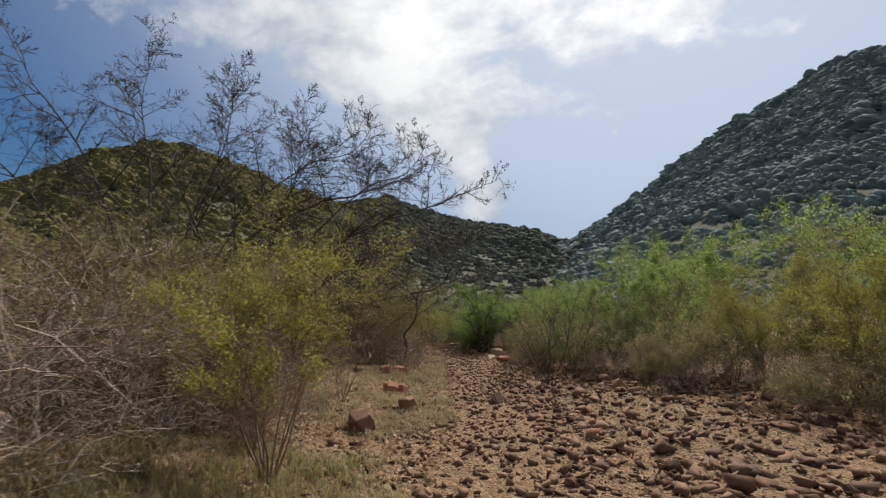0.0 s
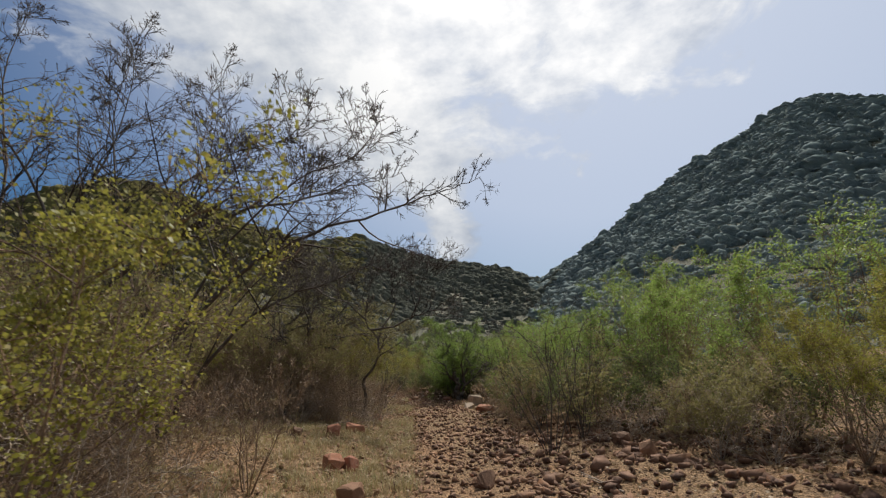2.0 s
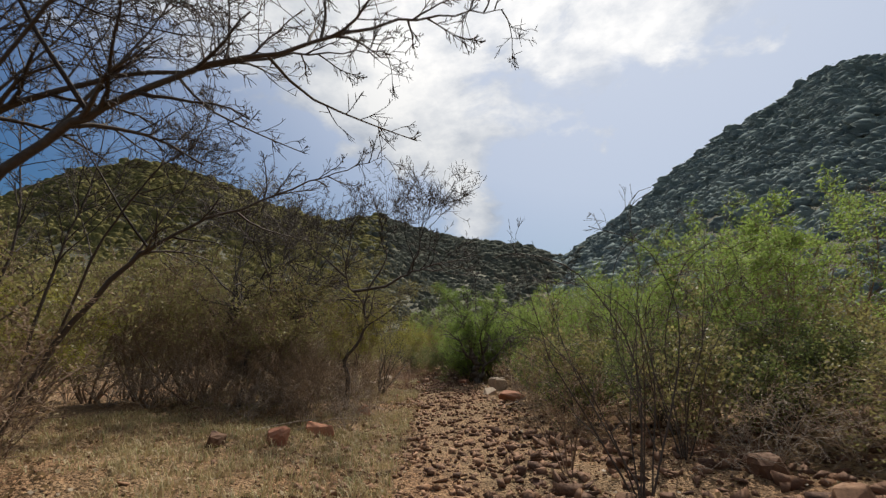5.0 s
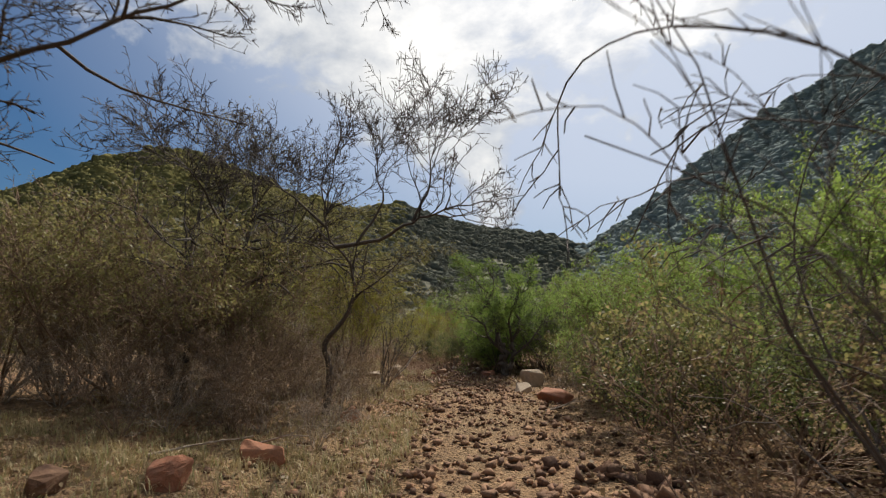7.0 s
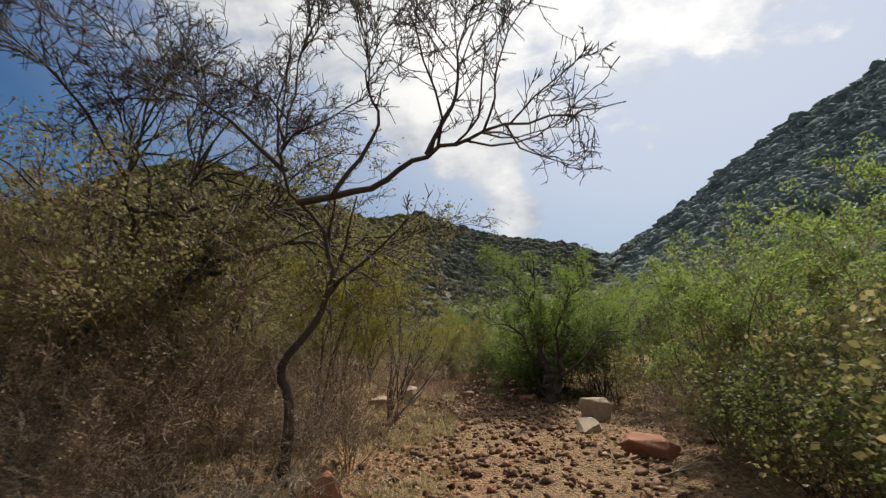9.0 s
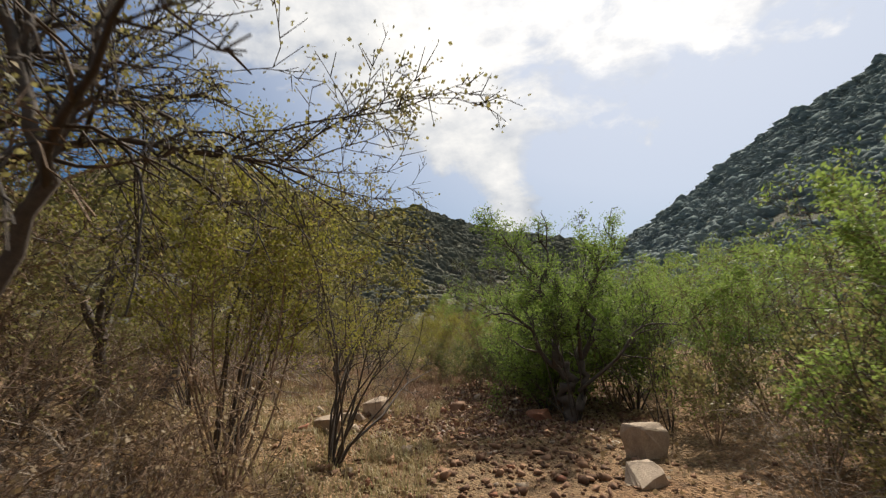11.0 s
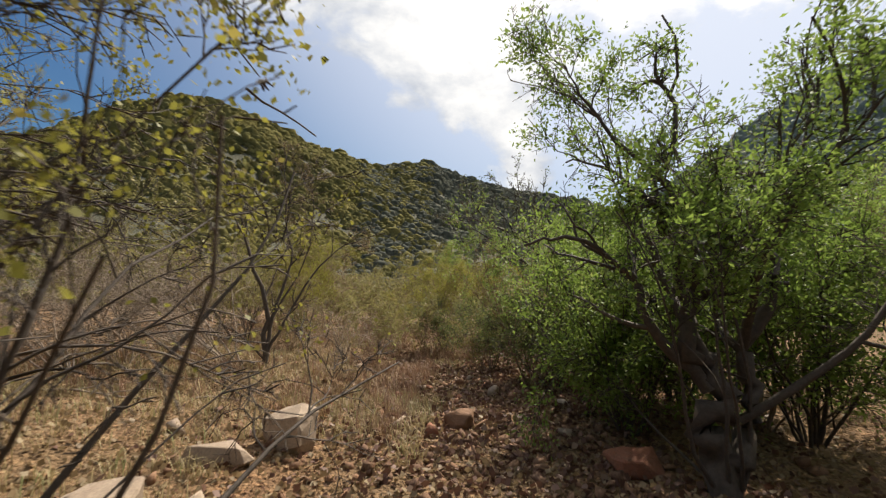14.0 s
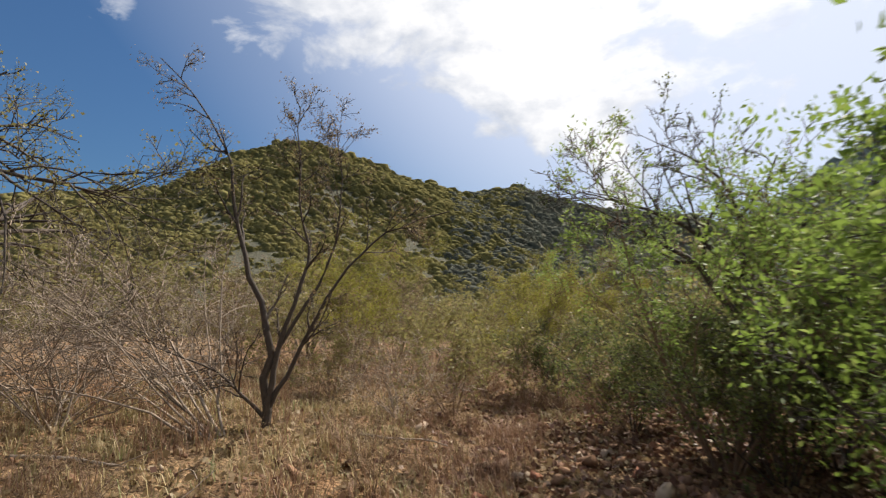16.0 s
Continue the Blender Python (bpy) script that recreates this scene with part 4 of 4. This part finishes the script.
def on_verge(rng, n):
    y = rng.uniform(2, 32, n)
    return path_x(y) + np.where(rng.random(n) < 0.8, -rng.uniform(0.5, 6, n), rng.uniform(1, 5, n)), y


build_stones()
build_pale_stones()
scatter_stones("path_gravel", "broken red-brown gravel covering the path", 26000, on_path, 0.015, 0.19, 6, STONE, 6.0)
scatter_stones("bank_rubble", "dark red angular rubble on the stony bank", 6500, on_bank, 0.03, 0.28, 7, DARK_STONE, 3.6)
scatter_stones("verge_gravel", "scattered small stones on dry soil", 4000, on_verge, 0.02, 0.12, 8, STONE)

# ---- grass and litter ----


def build_grass(name, label, n, where, height, seed, mat, blades=9, thin=0.004):
    rng = np.random.default_rng(seed)
    x, y = where(rng, n)
    keep = fbm(x * 0.8, y * 0.8, 2, seed) > -0.12
    x, y = x[keep], y[keep]
    m = len(x) * blades
    root = np.repeat(np.stack([x, y, ground_height(x, y)], 1), blades, 0)
    root[:, :2] += rng.normal(0, 0.05, (m, 2))
    a = rng.uniform(0, 2 * math.pi, m)
    lay = rng.uniform(0.15, 1.1, m)
    h = height * rng.uniform(0.4, 1.3, m)
    out = np.stack([np.cos(a), np.sin(a), np.zeros(m)], 1)
    side = np.stack([-np.sin(a), np.cos(a), np.zeros(m)], 1) * thin
    up = np.array([0, 0, 1.0])
    mid = root + out * (h * lay * 0.35)[:, None] + up * (h * 0.6)[:, None]
    tip = root + out * (h * lay)[:, None] + up * (h * (1.0 - 0.35 * lay))[:, None]
    v = np.stack([root - side, root + side, mid + side * 0.8, mid - side * 0.8, tip + side * 0.25, tip - side * 0.25], 1).reshape(-1, 3)
    b = np.arange(m)[:, None] * 6
    f = np.concatenate([b + np.array([0, 1, 2, 3]), b + np.array([3, 2, 4, 5])])
    tagged(new(name, fill_mesh(name, v, f, mat)), label, "grass", kind="stuff")


def on_left(rng, n):
    y = rng.uniform(1.5, 34, n)
    return path_x(y) - 0.7 - rng.uniform(0, 1, n) ** 1.3 * 6, y


def on_near_left(rng, n):
    return -rng.uniform(0.9, 3.6, n), rng.uniform(1.2, 5.5, n)


def on_far_left(rng, n):
    y = 25.0 + 11 * rng.uniform(0, 1, n) ** 0.8
    return path_x(y) - 1.0 + step01(28, 31, y) * 0.7 - rng.uniform(0, 1, n) ** 1.5 * 6.5, y


build_grass("dry_grass", "short straw-coloured dry grass on the bank", 7500, on_left, 0.14, 15, STRAW)
def on_clearing(rng, n):
    y = rng.uniform(9.5, 16.2, n)
    return path_x(y) - 1.2 - rng.uniform(0, 1, n) * 5.2, y


build_grass("clearing_grass", "thin yellowing grass in the clearing beside the path", 2000, on_clearing, 0.085, 18, STRAW, 8)
build_grass("green_grass", "thin olive-green grass under the shrubs", 900, on_near_left, 0.2, 17, OLIVE_LEAF, 10)
build_grass("dry_weeds", "reddish dry weeds standing in tufts", 1200, on_far_left, 0.28, 16, RED_WEED, 14, 0.003)


def build_litter():
    rng = np.random.default_rng(19)
    x, y = on_verge(rng, 42000)
    py = rng.uniform(22.5, 34, 16000)
    x, y = np.append(x, path_x(py) + rng.normal(0, 1.6, 16000)), np.append(y, py)
    spots = np.stack([x, y, ground_height(x, y) + 0.012], 1)
    ways = rng.normal(0, 1, spots.shape) * np.array([1, 1, 0.15])
    me = leaf_mesh("leaf_litter", rng, spots, ways, 1, 0.05, 0.01, DRY_LEAF)
    tagged(new("leaf_litter", me), "fallen brown leaves and twigs on dry soil", "leaf litter", kind="stuff")

    py = rng.uniform(23, 34, 15000)
    px = path_x(py) + 0.3 + rng.normal(0, 1.2, len(py))
    spots = np.stack([px, py, ground_height(px, py) + 0.015], 1)
    ways = rng.normal(0, 1, spots.shape) * np.array([1, 1, 0.2])
    me = leaf_mesh("path_litter", rng, spots, ways, 1, 0.06, 0.012, RED_LITTER)
    tagged(new("path_litter", me), "dark red-brown fallen leaves covering the path", "leaf litter", kind="stuff")


build_litter()

def fallen_branch(seed, x, y, long, turn, mat):
    """A dead branch lying on the ground, with two side shoots."""
    rng = np.random.default_rng(seed)
    w = Wood()
    pts = wander(rng, np.array([0, 0, 0.03]), np.array([1.0, 0, 0.06]), long, 8, 0.07, -0.004)
    w.tube(pts, 0.016, 0.006, 6)
    top = new("fallen_branch", w.mesh("fallen_branch", mat))
    for k in (3, 5):
        s = Wood()
        s.tube(wander(rng, pts[k], np.array([0.8, rng.choice((-0.6, 0.6)), 0.25]), long * 0.35, 5, 0.1, 0.0), 0.008, 0.003, 5)
        part("side_shoot", s.mesh("side_shoot", mat), top)
    top.matrix_basis = pose(x, y, float(ground_height(x, y)), 0, 0, turn)
    tagged(top, "dead grey branch lying on the dry ground", "branch", "fallen branches")


for i, (x, y, long, turn) in enumerate([(-3.9, 25.9, 1.8, 10), (-4.4, 25.2, 1.5, -15), (-2.9, 25.6, 1.1, 30), (-2.2, 27.7, 0.9, -5), (2.6, 9.2, 0.7, 120), (-2.3, 14.6, 0.9, 40), (1.9, 18.2, 0.8, 20), (-1.9, 15.4, 1.0, -20), (3.4, 8.1, 0.8, 60)]):
    fallen_branch(500 + i, x, y, long, turn, GREY_TWIG)

# ---- scrub on the hills ----


def build_hill_scrub(name, label, lo_az, hi_az, n, seed, mat, near, far, quads, flake, spray, grain):
    rng = np.random.default_rng(seed)
    az = rng.uniform(lo_az, hi_az, n)
    ridge = np.interp(az, RIDGE_AZ, RIDGE_R)
    s = rng.uniform(0, 1, n) ** 0.85
    r = near + (np.minimum(ridge + 6, far) - near) * s
    x, y = np.sin(np.radians(az)) * r, 12 + np.cos(np.radians(az)) * r
    size = rng.uniform(0.35, 1.0, n) ** 1.6 * (0.4 + r / grain) * (1 + 0.5 * (rng.random(n) < 0.12))
    # each crown is three lobes
    x, y = (np.repeat(q, 3) + rng.normal(0, 0.55, 3 * n) * np.repeat(size, 3) for q in (x, y))
    size, n = np.repeat(size, 3) * rng.uniform(0.55, 1.0, 3 * n), 3 * n
    c = np.stack([x, y, ground_height(x, y) - 0.38 * size], 1)
    # a lumpy dome for each bush, ringed by loose sprays
    rings = ((0.0, 1.0), (0.5, 0.86), (0.85, 0.45), (1.0, 0.0))
    k = np.arange(7) * 2 * math.pi / 7
    shell = np.concatenate([[(0, 0, 1.0)]] + [np.stack([np.cos(k + i) * a, np.sin(k + i) * a, np.full(7, h * 1.02 - 0.12)], 1) for i, (a, h) in enumerate(rings[1:])])
    v = shell[None] * size[:, None, None] * rng.uniform(0.84, 1.14, (n, len(shell), 1)) + c[:, None]
    f = [(0, 1 + i, 1 + (i + 1) % 7) for i in range(7)]
    for r0 in (1, 8):
        for i in range(7):
            q = (i + 1) % 7
            f += [(r0 + i, r0 + 7 + i, r0 + 7 + q), (r0 + i, r0 + 7 + q, r0 + q)]
    f = np.array(f)[None] + (np.arange(n) * len(shell))[:, None, None]
    ob = new(name, fill_mesh(name, v.reshape(-1, 3), f.reshape(-1, 3), mat, True))
    tagged(ob, label, "scrub", kind="stuff")
    d = rng.normal(0, 1, (n, quads, 3))
    d /= np.linalg.norm(d, axis=2)[..., None]
    d[..., 2] = np.abs(d[..., 2]) * 0.85
    p = c[:, None] + d * size[:, None, None] * rng.uniform(0.95, 1.2, (n, quads, 1))
    a = rng.normal(0, 1, (n, quads, 3))
    a /= np.linalg.norm(a, axis=2)[..., None]
    b = np.cross(a, rng.normal(0, 1, (n, quads, 3)))
    b /= np.linalg.norm(b, axis=2)[..., None]
    k = flake * rng.uniform(0.5, 1.4, (n, quads, 1)) * size[:, None, None]
    v = np.stack([p - a * k, p + b * k * 0.35, p + a * k, p - b * k * 0.35], 2).reshape(-1, 3)
    ob = new(name + "_sprays", fill_mesh(name, v, np.arange(len(v)).reshape(-1, 4), spray))
    tagged(ob, label, "scrub", kind="stuff")


def hill_leaf(name, dark, light, rough_scale=1.4, through_light=0.5):
    m, t, b = material(name)
    co = object_coords(t)
    isl = t.nodes.new("ShaderNodeNewGeometry").outputs["Random Per Island"]
    fine = noise_of(t, co, rough_scale, 6, 0.75)
    col = mix(t, maths(t, "MULTIPLY", maths(t, "ADD", isl, fine), 0.62), dark, light)
    col = mix(t, 0.5, col, ramp(t, noise_of(t, co, rough_scale * 2.2, 4, 0.7), [(0.32, (0.6, 0.6, 0.6)), (0.68, (1.25, 1.25, 1.25))]), "MULTIPLY")
    t.links.new(col, b.inputs["Base Color"])
    b.inputs["Roughness"].default_value, b.inputs["Specular IOR Level"].default_value = 0.95, 0.0
    bumped(t, b, fine, 0.5, 0.5)
    tr = t.nodes.new("ShaderNodeBsdfTranslucent")
    t.links.new(col, tr.inputs[0])
    mx = t.nodes.new("ShaderNodeMixShader")
    mx.inputs[0].default_value = through_light
    t.links.new(b.outputs[0], mx.inputs[1])
    t.links.new(tr.outputs[0], mx.inputs[2])
    t.links.new(mx.outputs[0], t.nodes["Material Output"].inputs[0])
    return m


LEFT_HILL = hill_leaf("olive_hill_leaf", (0.2, 0.185, 0.075), (0.38, 0.335, 0.14))
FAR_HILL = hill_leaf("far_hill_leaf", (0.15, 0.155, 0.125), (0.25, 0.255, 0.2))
# right mountain: air haze is put into the scrub's pale, greyed colour
RIGHT_HILL = hill_leaf("hazed_hill_leaf", (0.28, 0.325, 0.305), (0.38, 0.43, 0.4))
LEFT_SPRAY = leaf_material("olive_hill_spray", (0.15, 0.135, 0.05), (0.32, 0.28, 0.11), (0.26, 0.21, 0.11), 0.55, 0.0)
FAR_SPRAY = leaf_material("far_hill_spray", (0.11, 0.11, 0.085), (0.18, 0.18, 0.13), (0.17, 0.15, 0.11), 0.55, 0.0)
# the same haze painted into the loose sprays
RIGHT_SPRAY = leaf_material("hazed_hill_spray", (0.24, 0.28, 0.26), (0.34, 0.38, 0.35), (0.3, 0.31, 0.28), 0.55, 0.0)
build_hill_scrub("hill_scrub", "olive-brown scrub covering the rounded hill", -75, -6, 8000, 301, LEFT_HILL, 34, 500, 10, 0.07, LEFT_SPRAY, 62)
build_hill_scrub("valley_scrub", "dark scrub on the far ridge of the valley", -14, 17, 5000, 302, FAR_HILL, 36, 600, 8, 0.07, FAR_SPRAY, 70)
build_hill_scrub("mountain_scrub", "scrub on the steep mountainside, pale grey-green with painted haze", 15, 70, 6000, 303, RIGHT_HILL, 34, 500, 12, 0.055, RIGHT_SPRAY, 44)
